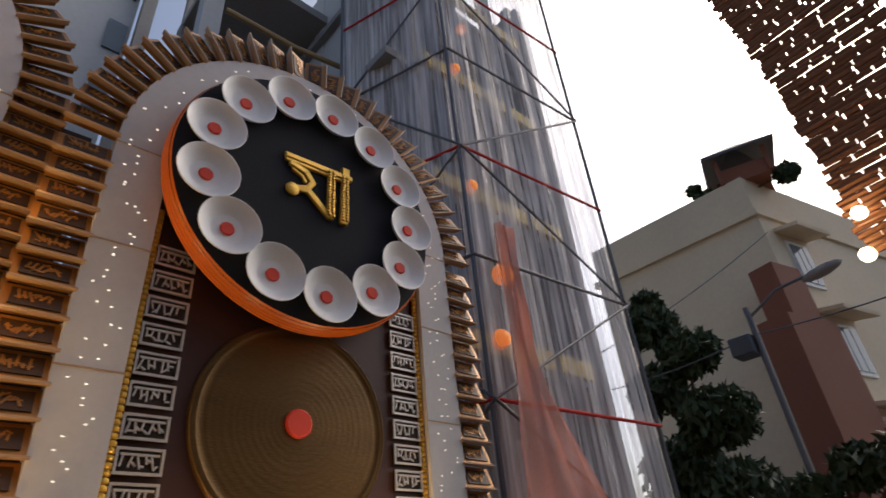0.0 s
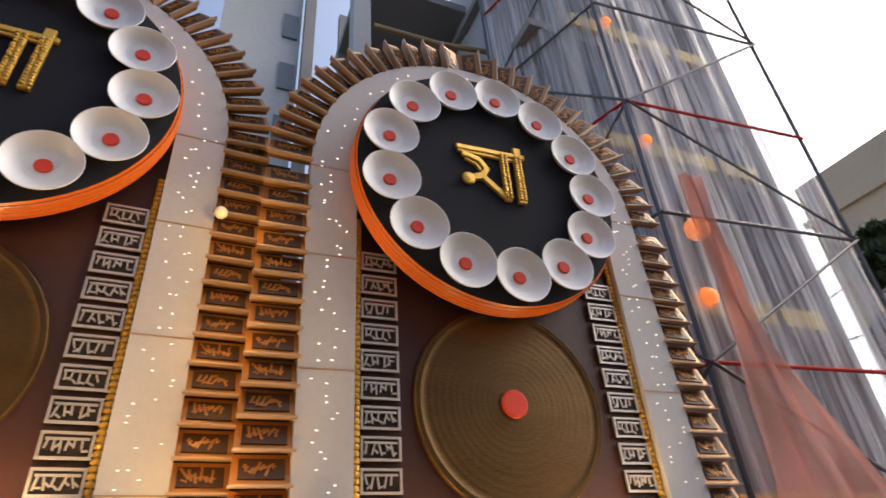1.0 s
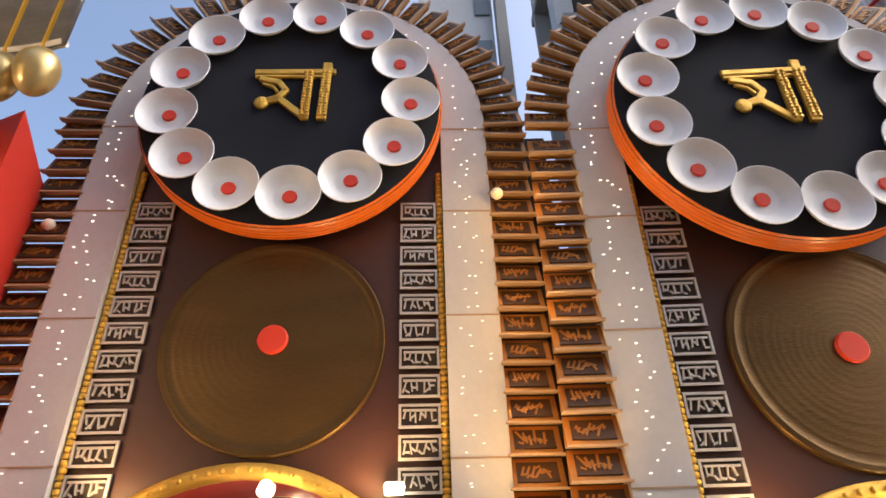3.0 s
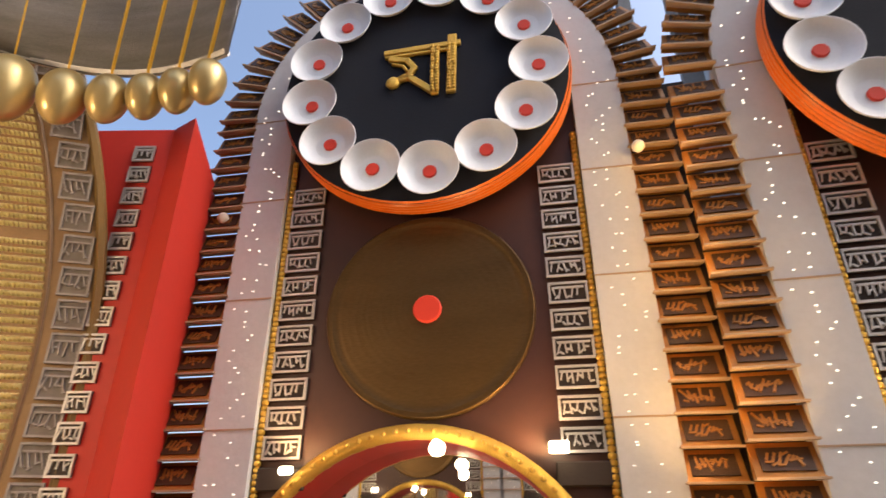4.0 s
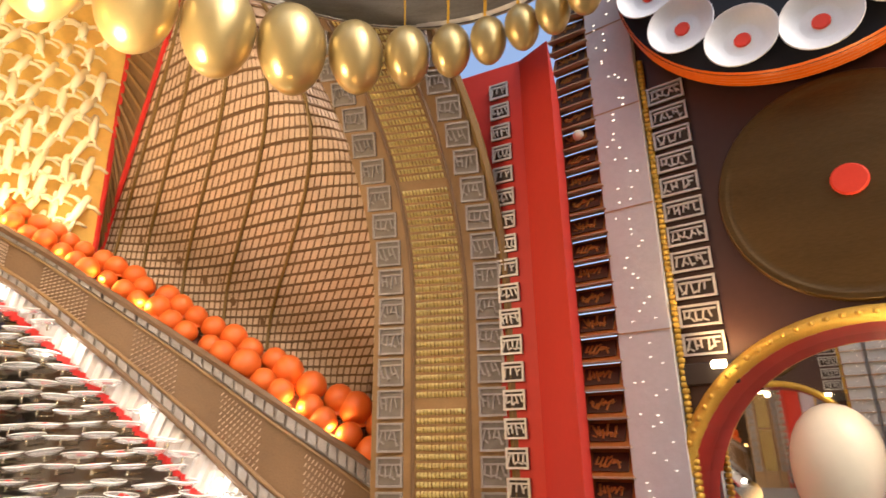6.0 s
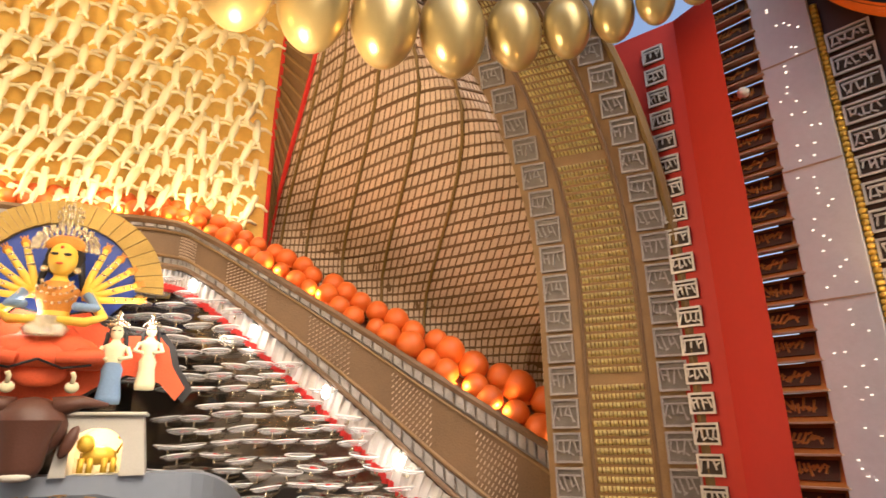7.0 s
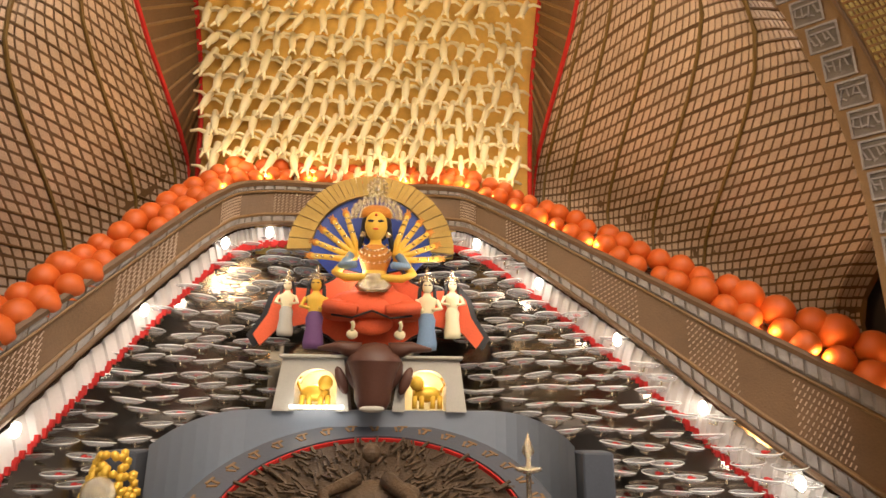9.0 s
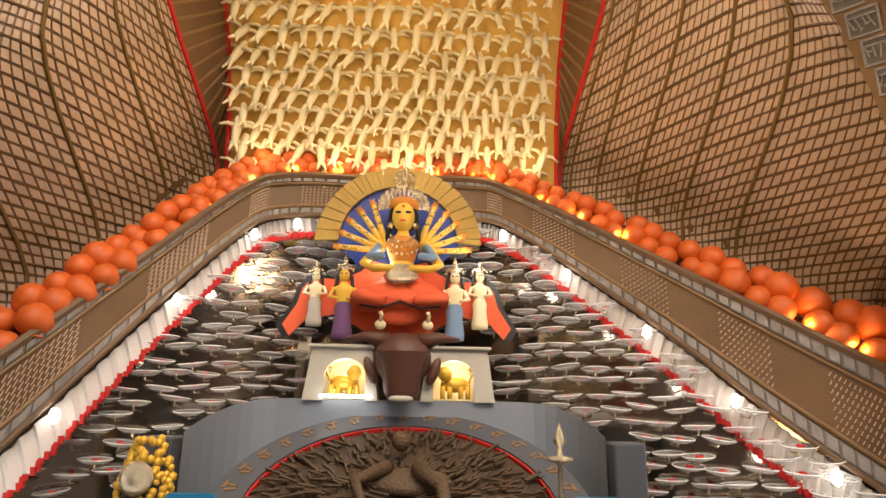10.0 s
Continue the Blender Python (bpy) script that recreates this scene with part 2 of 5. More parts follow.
def sheet(bm, rows, thick=0.0, index=0):
    """A skin over rows of points; thick draws it back along its normals."""
    k = len(bm.faces)
    grid = [[bm.verts.new(p) for p in row] for row in rows]
    for a, b in zip(grid, grid[1:]):
        for i in range(len(a) - 1):
            bm.faces.new((a[i], a[i + 1], b[i + 1], b[i]))
    setmat(bm, k, index)
    return bm


def B():
    return bmesh.new()


def solidify(ob, thick):
    md = ob.modifiers.new("thickness", "SOLIDIFY")
    md.thickness, md.offset = thick, 0
    return ob

# ---- ground ----
bm = B()
box(bm, (400, 400, 0.2), T(0, 0, -0.1))
solid("ground", bm, ASPHALT, Matrix(), "grey worn ground under the courtyard", "ground", kind="structure")

# ---- arched panels ----
SPRING, R_IN, R_OUT = 5.5, 1.31, 1.72


def arch_points(r, spring, foot, n=28):
    pts = [(-r, foot)]
    pts += [(-r * math.cos(math.pi * i / n), spring + r * math.sin(math.pi * i / n)) for i in range(n + 1)]
    return pts + [(r, foot)]


def band(bm, r0, r1, spring, foot, y0, y1, n=28, index=0):
    k = len(bm.faces)
    a, b = arch_points(r0, spring, foot, n), arch_points(r1, spring, foot, n)
    va, vb = [bm.verts.new((x, y0, z)) for x, z in a], [bm.verts.new((x, y0, z)) for x, z in b]
    wa, wb = [bm.verts.new((x, y1, z)) for x, z in a], [bm.verts.new((x, y1, z)) for x, z in b]
    for i in range(len(a) - 1):
        for p, q in ((va, vb), (vb, wb), (wb, wa), (wa, va)):
            bm.faces.new((p[i], p[i + 1], q[i + 1], q[i]))
    setmat(bm, k, index)
    return bm


def letter_tile(w, h, seed, depth=0.014):
    """A relief tile: dark ground, raised frame and worn raised bars."""
    rnd = random.Random(seed)
    bm = B()
    box(bm, (w, depth, h), None, 0.0, 1)
    e = 0.018
    for s in (-1, 1):
        box(bm, (w, 0.02, e), T(0, -depth / 2 - 0.008, s * (h / 2 - e / 2)))
        box(bm, (e, 0.02, h - 2 * e), T(s * (w / 2 - e / 2), -depth / 2 - 0.008, 0))
    box(bm, (w * 0.8, 0.018, 0.015), T(0, -depth / 2 - 0.008, h * 0.24))
    x = -w * 0.36
    while x < w * 0.36:
        hh = rnd.uniform(0.32, 0.55) * h
        box(bm, (0.012, 0.018, hh), T(x, -depth / 2 - 0.008, h * 0.24 - hh / 2, 0, rnd.uniform(-20, 20)))
        if rnd.random() < 0.7:
            box(bm, (0.036, 0.018, 0.012), T(x + 0.02, -depth / 2 - 0.0075, rnd.uniform(-0.26, 0.06) * h, 0, rnd.uniform(-50, 50)))
        x += rnd.uniform(0.036, 0.055)
    return finish(bm, "relief_tile", [SILVER, DARK])


TILES = [letter_tile(0.3, 0.17, s) for s in range(6)]


def step_mesh(seed):
    rnd = random.Random(seed)
    bm = B()
    w, h, d = 0.375, 0.205, 0.085
    a = [(-w / 2, 0.0, h / 2), (w / 2, 0.0, h / 2), (w / 2, -d, -h / 2), (-w / 2, -d, -h / 2), (-w / 2, 0.0, -h / 2), (w / 2, 0.0, -h / 2)]
    v = [bm.verts.new(p) for p in a]
    for f in ((0, 1, 2, 3), (3, 2, 5, 4), (0, 3, 4), (1, 5, 2), (0, 4, 5, 1)):
        bm.faces.new([v[i] for i in f])
    box(bm, (w + 0.02, 0.06, 0.014), T(0, -d - 0.005, -h / 2 - 0.004), 0, 1)
    tilt = math.degrees(math.atan2(d, h))
    place = T(0, -d / 2 - 0.006, 0.004, -tilt)
    box(bm, (0.29, 0.01, 0.145), place, 0, 2)
    x = -0.1
    while x < 0.1:
        box(bm, (0.016, 0.012, rnd.uniform(0.04, 0.1)), place @ T(x, -0.008, rnd.uniform(-0.02, 0.02), 0, rnd.uniform(-40, 40)))
        box(bm, (0.04, 0.012, 0.012), place @ T(x, -0.0075, rnd.uniform(-0.04, 0.04), 0, rnd.uniform(-30, 30)))
        x += 0.034
    return finish(bm, "step", [STEP, STEP_EDGE, STEP_DARK])


STEPS = [step_mesh(s) for s in range(4)]


def dome_plate():
    bm = B()
    prof = [(0.0, 0.0), (0.12, 0.01), (0.19, 0.045), (0.228, 0.085), (0.235, 0.089), (0.237, 0.08), (0.2, 0.034), (0.16, 0.012), (0.1, 0.01), (0, 0.008)]
    lathe(bm, [(r, h * 1.0) for r, h in prof], 28)
    return finish(bm, "plate", PLATE, True)


def small_disc(r, h, n=20):
    bm = B()
    lathe(bm, [(0, 0), (r, 0), (r, h * 0.6), (r * 0.9, h), (0, h)], n)
    return finish(bm, "bindi", RED_DOT)


PLATE_ME, DOT_S, DOT_L = dome_plate(), small_disc(0.054, 0.02), small_disc(0.115, 0.03)


def stroke(bm, pts, w, d):
    """Flat lettering strokes in x, z."""
    for (x0, z0), (x1, z1) in zip(pts, pts[1:]):
        l = math.hypot(x1 - x0, z1 - z0)
        box(bm, (l + w * 0.6, d, w), T((x0 + x1) / 2, -d / 2, (z0 + z1) / 2, 0, -math.degrees(math.atan2(z1 - z0, x1 - x0))), 0.008)


def arched_panel(m, group, drum_at, phase, first_step):
    p = empty("arched_panel", m, "tall brown arched panel with white border, brass disc and plate ring", "wall panel", group)
    bm = B()
    cx, cz, rr = -0.08, 1.18, 1.3
    foot = 2.0
    poly = [(R_IN, foot + 0.5)] + [(x, z) for x, z in reversed(arch_points(R_IN, SPRING, foot + 0.5)[1:-1])] + [(-R_IN, foot + 0.5)]
    prism(bm, poly, 0.0, 0.06)
    n = 24
    edge = [(cx + rr * math.cos(math.pi * i / n), cz + rr * math.sin(math.pi * i / n)) for i in range(n + 1)]
    for (x0, z0), (x1, z1) in zip(edge, edge[1:]):
        prism(bm, [(x0, z0), (x1, z1), (x1, foot + 0.5), (x0, foot + 0.5)], 0.0, 0.06)
    for x0, x1 in ((-R_IN, cx - rr), (cx + rr, R_IN)):
        if x1 - x0 > 0.01:
            prism(bm, [(x0, 0), (x1, 0), (x1, foot + 0.5), (x0, foot + 0.5)], 0.0, 0.06)
    part("backboard", bm, BROWN, p)
    bm = B()
    band(bm, R_IN, R_OUT, SPRING, 0.0, -0.1, 0.08)
    part("border", bm, WHITE_CLOTH, p, "white painted border with tiny fairy lights")
    for i, z in enumerate((2.55, 3.6, 4.55, 5.45)):
        for s in (-1, 1):
            bm = B()
            box(bm, (0.42, 0.006, 0.012), T(s * (R_IN + 0.205), -0.103, z))
            part("seam", bm, STEP_EDGE, p)
    bm = B()
    rnd = random.Random(5)
    pts = arch_points((R_IN + R_OUT) / 2, SPRING, 1.2, 60)
    z = 1.3
    while z < SPRING:
        for s in (-1, 1):
            for _ in range(2):
                box(bm, (0.016, 0.006, 0.005), T(s * ((R_IN + R_OUT) / 2 + rnd.uniform(-0.12, 0.12)), -0.107, z + rnd.uniform(-0.05, 0.05)))
        z += 0.13
    for i in range(34):
        a = math.pi * (i + 0.5) / 34
        r = (R_IN + R_OUT) / 2 + rnd.uniform(-0.12, 0.12)
        box(bm, (0.018, 0.006, 0.005), T(-r * math.cos(a), -0.107, SPRING + r * math.sin(a)))
    tagged(part("fairy_lights", bm, FAIRY, p, "tiny warm white fairy lights"), kind="stuff")
    for s in (-1, 1):
        bm = B()
        z, k = 0.6, 0
        while z < SPRING - 0.5:
            ball(bm, 0.035, T(s * (R_IN - 0.03), -0.03, z), 6, 0, (1, 1, 0.8))
            z += 0.045
        part("gold_rope", bm, GOLD, p, "shiny gold rope trim", True)
    for s in (-1, 1):
        for i in range(11):
            part("letter_tile", TILES[(i * 5 + (s > 0) * 3) % 6], None, p, at=T(s * 1.1, -0.02, 4.584 - 0.2165 * i))
    bm = B()
    prof = [(0.0, 0.05)]
    r = 0.1
    ring = random.Random(int(abs(drum_at[0]) * 10))
    while r < 0.74:
        prof += [(r, 0.05 - 0.02 * r), (r + 0.012, 0.0503 - 0.02 * r + ring.uniform(0, 0.0009)), (r + 0.026, 0.05 - 0.02 * r)]
        r += ring.uniform(0.04, 0.065)
    prof += [(0.785, 0.03), (0.8, 0.045), (0.815, 0.03), (0.825, 0.045), (0.84, 0.03), (0.845, 0.0)]
    lathe(bm, prof, 64, T(0.005, -0.002, 3.43, 90))
    g = part("gong", bm, GONG, p, "dull brass ridged disc", True)
    part("bindi", DOT_L, None, g, "red round dot", at=T(0.005, -0.05, 3.43, 90))
    # plate drum, leaning forward
    lean = T(*drum_at, 90) @ Matrix.Scale(1.1, 4)
    bm = B()
    lathe(bm, [(0, 0.02), (1.19, 0.02), (1.2, 0.0), (1.205, 0.0), (1.213, -0.015), (1.205, -0.035), (1.213, -0.055), (1.205, -0.075), (1.213, -0.095), (1.205, -0.115), (1.213, -0.135), (1.205, -0.155), (1.19, -0.17), (0, -0.17)], 72)
    drum = part("drum", bm, [ORANGE_RIM, BLACK], p, "round black drum with a glossy orange rim", at=lean)
    for f in drum.data.polygons:
        if f.normal.z > 0.9:
            f.material_index = 1
    bm = B()
    lathe(bm, [(0.5, -0.25), (0.6, -0.6)], 24)
    part("drum_mount", bm, DARK, p, at=lean)
    for i in range(13):
        a = phase + 2 * math.pi * i / 13
        pl = part("plate", PLATE_ME, None, drum, "silver white domed plate", at=T(0.955 * math.cos(a), 0.955 * math.sin(a), 0.02))
        dot = new("bindi", DOT_S)
        dot.parent = p
        dot.matrix_local = lean @ T(0.955 * math.cos(a), 0.955 * math.sin(a), 0.028)
        tagged(dot, "small red dot")
    bm = B()
    stroke(bm, [(-0.35, 0.24), (0.35, 0.26)], 0.06, 0.04)
    stroke(bm, [(-0.35, 0.19), (0.3, 0.2)], 0.035, 0.035)
    stroke(bm, [(0.13, 0.22), (0.12, -0.3)], 0.075, 0.04)
    stroke(bm, [(0.29, 0.34), (0.27, -0.3)], 0.085, 0.045)
    stroke(bm, [(-0.3, 0.16), (-0.14, 0.12), (-0.07, 0.02), (-0.12, -0.06), (-0.26, -0.12)], 0.06, 0.04)
    stroke(bm, [(-0.28, 0.1), (-0.18, 0.06), (-0.14, 0.0)], 0.03, 0.035)
    stroke(bm, [(-0.27, -0.12), (-0.12, -0.08), (0.1, -0.28)], 0.065, 0.04)
    ball(bm, 0.07, T(-0.27, -0.02, -0.13), 12, 0, (1, 0.5, 1))
    rnd = random.Random(12)
    for x in (0.125, 0.28):
        for k in range(16):
            for e in (-0.022, 0.022):
                ball(bm, 0.021, T(x + e + rnd.uniform(-0.005, 0.005), -0.045, -0.28 + 0.034 * k + rnd.uniform(-0.006, 0.006)), 6)
    part("letter", bm, GOLD, drum, "raised gold sequinned letter", at=T(0, 0.07, 0.02, -90) @ Matrix.Scale(0.9, 4))
    # side and crown steps
    k = 0
    for s in (-1, 1):
        z = first_step
        while z < SPRING:
            part("step", STEPS[k % 4], None, p, at=T(s * 1.9, -0.02, z))
            z, k = z + 0.2165, k + 1
    n = 27
    for i in range(n):
        a = math.pi * (i + 0.5) / n
        turn = a - math.pi / 2 + (math.pi / 2 if a < math.pi / 2 else -math.pi / 2)
        part("step", STEPS[i % 4], None, p, at=T(-1.9 * math.cos(a), -0.02, SPRING + 1.9 * math.sin(a)) @ Matrix.Rotation(turn, 4, "Y"))
    # round niche
    bm = B()
    lathe(bm, [(1.27, 0.0), (1.27, 0.06), (1.33, 0.08), (1.38, 0.05), (1.38, 0.0)], 64, T(cx, -0.0, cz, 90))
    for i in range(90):
        a = 2 * math.pi * i / 90
        ball(bm, 0.022, T(cx + 1.33 * math.cos(a), -0.08, cz + 1.33 * math.sin(a)), 6)
    part("niche_rim", bm, GOLD, p, "beaded gold rim of the round niche", True)
    bm = B()
    lathe(bm, [(1.27, 0.02), (1.27, -0.45)], 48, T(cx, 0, cz, 90))
    part("niche_wall", bm, RED, p, "red painted inside of the niche")
    bm = B()
    lathe(bm, [(0, 0.0), (1.27, 0.0)], 48, T(cx, 0.44, cz, 90))
    part("niche_mirror", bm, GLASS_MIRROR, p, "mirror at the back of the niche")
    bm = B()
    lathe(bm, [(0, 0), (0.05, 0.0), (0.06, 0.03), (0.03, 0.09), (0, 0.1)], 12, T(1.0 * 0 + 0.1, -0.12, 2.36, 60))
    part("niche_lamp", bm, BULB, p, "small bright bulb on the niche rim", True)
    bm = B()
    box(bm, (0.13, 0.06, 0.07), T(0.93, -0.16, 2.36, 30), 0.01)
    part("flood_lamp", bm, BULB, p, "small bright flood lamp")
    bm = B()
    box(bm, (0.1, 0.05, 0.05), T(-1.0, -0.14, 2.25, 30), 0.01)
    part("flood_lamp", bm, BULB, p, "small bright flood lamp")
    bm = B()
    box(bm, (0.38, 0.05, 0.16), T(-1.09, -0.026, 2.2), 0.01)
    box(bm, (0.38, 0.05, 0.16), T(1.09, -0.026, 2.2), 0.01)
    part("dark_ledge", bm, DARK, p, "dark board beside the niche crown")
    return p


def wall_egg(m, label):
    bm = B()
    prof = [(0.27 * math.sin(math.pi * i / 14) * (1.0 - 0.12 * math.cos(math.pi * i / 14)) if 0 < i < 14 else 0, -0.42 * math.cos(math.pi * i / 14)) for i in range(15)]
    lathe(bm, prof, 24)
    return solid("egg", bm, EGG_WHITE, m, label, "egg", "ivory eggs in the niches", smooth=True)


# the two panels stand at a slight angle to one another
BIG = Matrix.Scale(1.117, 4)
PANEL_A = T(-6.229, 2.042, -0.157, 0, 0, 56.3) @ BIG
PANEL_B = T(-3.294, 5.639, -0.438, 0, 0, 52.9) @ BIG
panel = arched_panel(PANEL_A, "arched courtyard panels", (-0.011, -0.29, 5.582), -1.494, 0.5)
arched_panel(PANEL_B, "arched courtyard panels", (-0.064, -0.32, 5.47), -1.464, 0.535)
for x in (-1.0, 3.2, 7.4):
    copy_thing(panel, PF @ T(x, -9.5, -0.1, 0, 0, 180) @ BIG)
for m_ in (PANEL_A, PANEL_B):
    for dx, dy, s in ((-0.45, 0.2, 1.0), (0.5, 0.22, 1.05)):
        e = wall_egg(m_ @ T(dx, dy, 1.55, 0, 8 * s, 0), "large ivory egg standing in the round niche")
    bm = B()
    box(bm, (2.0, 0.36, 1.15), T(-0.08, 0.22, 0.575), 0.02)
    solid("niche_plinth", bm, RED, m_, "red plinth under the eggs in the niche", "plinth")
    for x in (-1.0, 0.9):
        lamp("flood", "SPOT", m_ @ Vector((x, -0.26, 2.3)), 60 if x > 0 else 24, (1.0, 0.6, 0.25), 0.05, m_ @ Vector((x * 0.8, 0, 2.9)), 125)
    lamp("niche_light", "POINT", m_ @ Vector((0.1, -0.22, 2.3)), 10, WARM, 0.05)
# plain wall behind the panels
bm = B()
box(bm, (9.4, 0.1, 5.0), T(3.2, 1.75, 2.5))
box(bm, (1.1, 0.08, 6.05), T(3.0, 0.95, 3.025))
solid("wall_north", bm, DARK, PF, "dark timber wall behind the arched panels", "wall", kind="structure")
# unseen wall, made 12 m tall to keep sky light off the panels
bm = B()
box(bm, (20, 0.1, 12.0), T(3.2, -10.3, 6))
solid("south_sky_block", bm, DARK, PF, "unseen dark wall behind the facing panels, raised to block the sky", "wall", kind="structure")

# ---- red pier ----
pier = empty("red_pier", PF, "tall red folded pier with a column of silver relief tiles", "pier")
bm = B()
plan = [(-2.3, 0.5), (-2.2, -0.33), (-1.45, -0.17), (-0.95, -0.5), (-1.36, 0.5), (-1.5, 0.6)]
lo, hi = [bm.verts.new((x, y, 0)) for x, y in plan], [bm.verts.new((x, y, 5.3 if x > -1.0 else 5.5 if y < 0.45 else 5.2)) for x, y in plan]
bm.faces.new(lo), bm.faces.new(hi)
for i in range(len(plan)):
    j = (i + 1) % len(plan)
    bm.faces.new((lo[i], lo[j], hi[j], hi[i]))
part("body", bm, RED, pier)
PIER_TILES = [letter_tile(0.2, 0.17, s + 20) for s in range(4)]
for i in range(22):
    part("relief_tile", PIER_TILES[i % 4], None, pier, at=T(-1.67, -0.228, 5.2 - 0.236 * i, 0, 0, 12))

# ---- portal jambs and lattice walls of the shrine ----
XC, ZC = -0.3, 2.9


def portal(s, r, y):
    """A point of the portal's curve: s metres along it from the ground on one side."""
    if s < ZC:
        return Vector((r, y, s))
    a = (s - ZC) / r
    return Vector((r * math.cos(a), y, ZC + r * math.sin(a)))


def jamb(side):
    ob = empty("portal_jamb", CF @ T(XC, 0, 0), "tall curved portal jamb with tile strips and golden bead rows", "portal", "portal jambs")
    top = 9.6

    def P(w, s, lift=0.0):
        r, y = 5.34 - 0.89 * w, 3.72 + 0.93 * w
        p = portal(s, r, y)
        p.y -= lift * 0.6
        p.x -= lift * 0.8
        return Vector((side * p.x, p.y, p.z))

    bm = B()
    sheet(bm, [[P(w, s) for w in (0, 0.27, 0.3, 0.7, 0.73, 1.0)] for s in np.arange(0, top, 0.2)])
    part("face", bm, JAMB, ob)
    bm = B()
    tube(bm, [P(0, s) for s in np.arange(0, top, 0.25)], 0.045, 6)
    part("edge_moulding", bm, OLIVE, ob)
    for w in (0.3, 0.7):
        bm = B()
        tube(bm, [P(w, s, 0.01) for s in np.arange(0, top, 0.25)], 0.018, 5)
        part("fillet", bm, LATTICE, ob)
    bm = B()
    rnd = random.Random(3)
    s = 0.6
    while s < top - 0.3:
        plain = int(s / 0.09) % 23 == 0
        if plain:
            pass
        else:
            n = 13
            for j in range(n):
                w0 = 0.33 + 0.35 * j / n
                w1 = w0 + 0.35 / n * rnd.uniform(0.6, 0.9)
                a, b, c, d = P(w0, s, 0.0), P(w1, s, 0.0), P(w1, s + 0.05, 0.0), P(w0, s + 0.05, 0.0)
                mid = (P(w0, s, 0.05) + P(w1, s + 0.05, 0.05)) / 2
                v = [bm.verts.new(q) for q in (a, b, c, d, mid)]
                for e, f in ((0, 1), (1, 2), (2, 3), (3, 0)):
                    bm.faces.new((v[e], v[f], v[4]))
        s += 0.075
    part("bead_rows", bm, BEAD, ob, "rows of small golden beads")
    for w in (0.14, 0.86):
        s = 0.7
        i = 0
        while s < top - 0.4:
            o, a, b = P(w, s, 0.012), P(w + 0.1, s), P(w, s + 0.1)
            x = (a - P(w, s)).normalized()
            z = (b - P(w, s)).normalized()
            y = z.cross(x)
            if side > 0:
                x, y = -x, -y
            z = x.cross(y)
            at = Matrix((x, y, z)).transposed().to_4x4()
            at.translation = o
            part("relief_tile", JTILES[i % 4], None, ob, at=at)
            s, i = s + 0.285, i + 1
    return ob


JTILES = [letter_tile(0.24, 0.25, s + 40) for s in range(4)]
for me in JTILES:
    me.materials[0], me.materials[1] = TARNISH, TARNISH_DARK
for side in (1, -1):
    jamb(side)


LEDGE = [(-4.6, 4.55, 0.3, -0.9), (-4.0, 4.95, 0.95, -0.1), (-3.4, 5.4, 1.67, 0.75), (-2.74, 6.2, 2.72, 2.0), (-1.95, 6.75, 3.72, 3.15), (-1.5, 6.95, 3.98, 3.46), (-0.4, 7.02, 4.0, 3.5), (0.75, 6.95, 4.0, 3.49), (1.2, 6.8, 3.82, 3.32), (2.0, 6.45, 3.3, 2.68), (2.82, 6.1, 2.75, 1.95), (3.55, 5.7, 2.22, 1.2), (4.24, 5.3, 1.72, 0.55), (4.75, 5.0, 1.35, 0.0)]


def ledge(s):
    """Point of the ledge at s in 0..1: x, y, upper and lower height (smooth)."""
    n = len(LEDGE) - 1
    f = min(max(s, 0), 0.9999) * n
    i = int(f)
    f -= i
    p = [np.array(LEDGE[min(max(k, 0), n)]) for k in (i - 1, i, i + 1, i + 2)]
    return 0.5 * (2 * p[1] + (p[2] - p[0]) * f + (2 * p[0] - 5 * p[1] + 4 * p[2] - p[3]) * f ** 2 + (3 * p[1] - p[0] - 3 * p[2] + p[3]) * f ** 3)


LINE = [ledge(s) for s in np.linspace(0, 1, 120)]


def ledge_at(x):
    xs, ys, zs = [q[0] for q in LINE], [q[1] for q in LINE], [q[2] for q in LINE]
    return float(np.interp(x, xs, ys)), float(np.interp(x, xs, zs))


def wall_point(side, w, z, lift=0.0):
    """The vaulted lattice wall: w from the jamb (0) to the alcove (1)."""
    rise = max(0.0, z - ZC)
    xj = math.sqrt(max(0.2, 4.45 ** 2 - rise ** 2))
    xk, yk = 2.17 + 0.1 * (z - 3.5), 6.35 - 0.27 * (z - 3.5)
    x = XC + side * (xj + (xk - xj) * w)
    upper = 4.65 + (yk - 4.65) * w - 0.42 * math.sin(math.pi * w)
    yl, zl = ledge_at(x)
    k = min(1.0, max(0.0, (z - zl - (1.25 if side < 0 else 0.95)) / 1.7))
    k = k * k * (3 - 2 * k)
    lower = max(upper, yl + (1.25 if side < 0 else 1.0))
    return Vector((x, lower + (upper - lower) * k - lift, z))


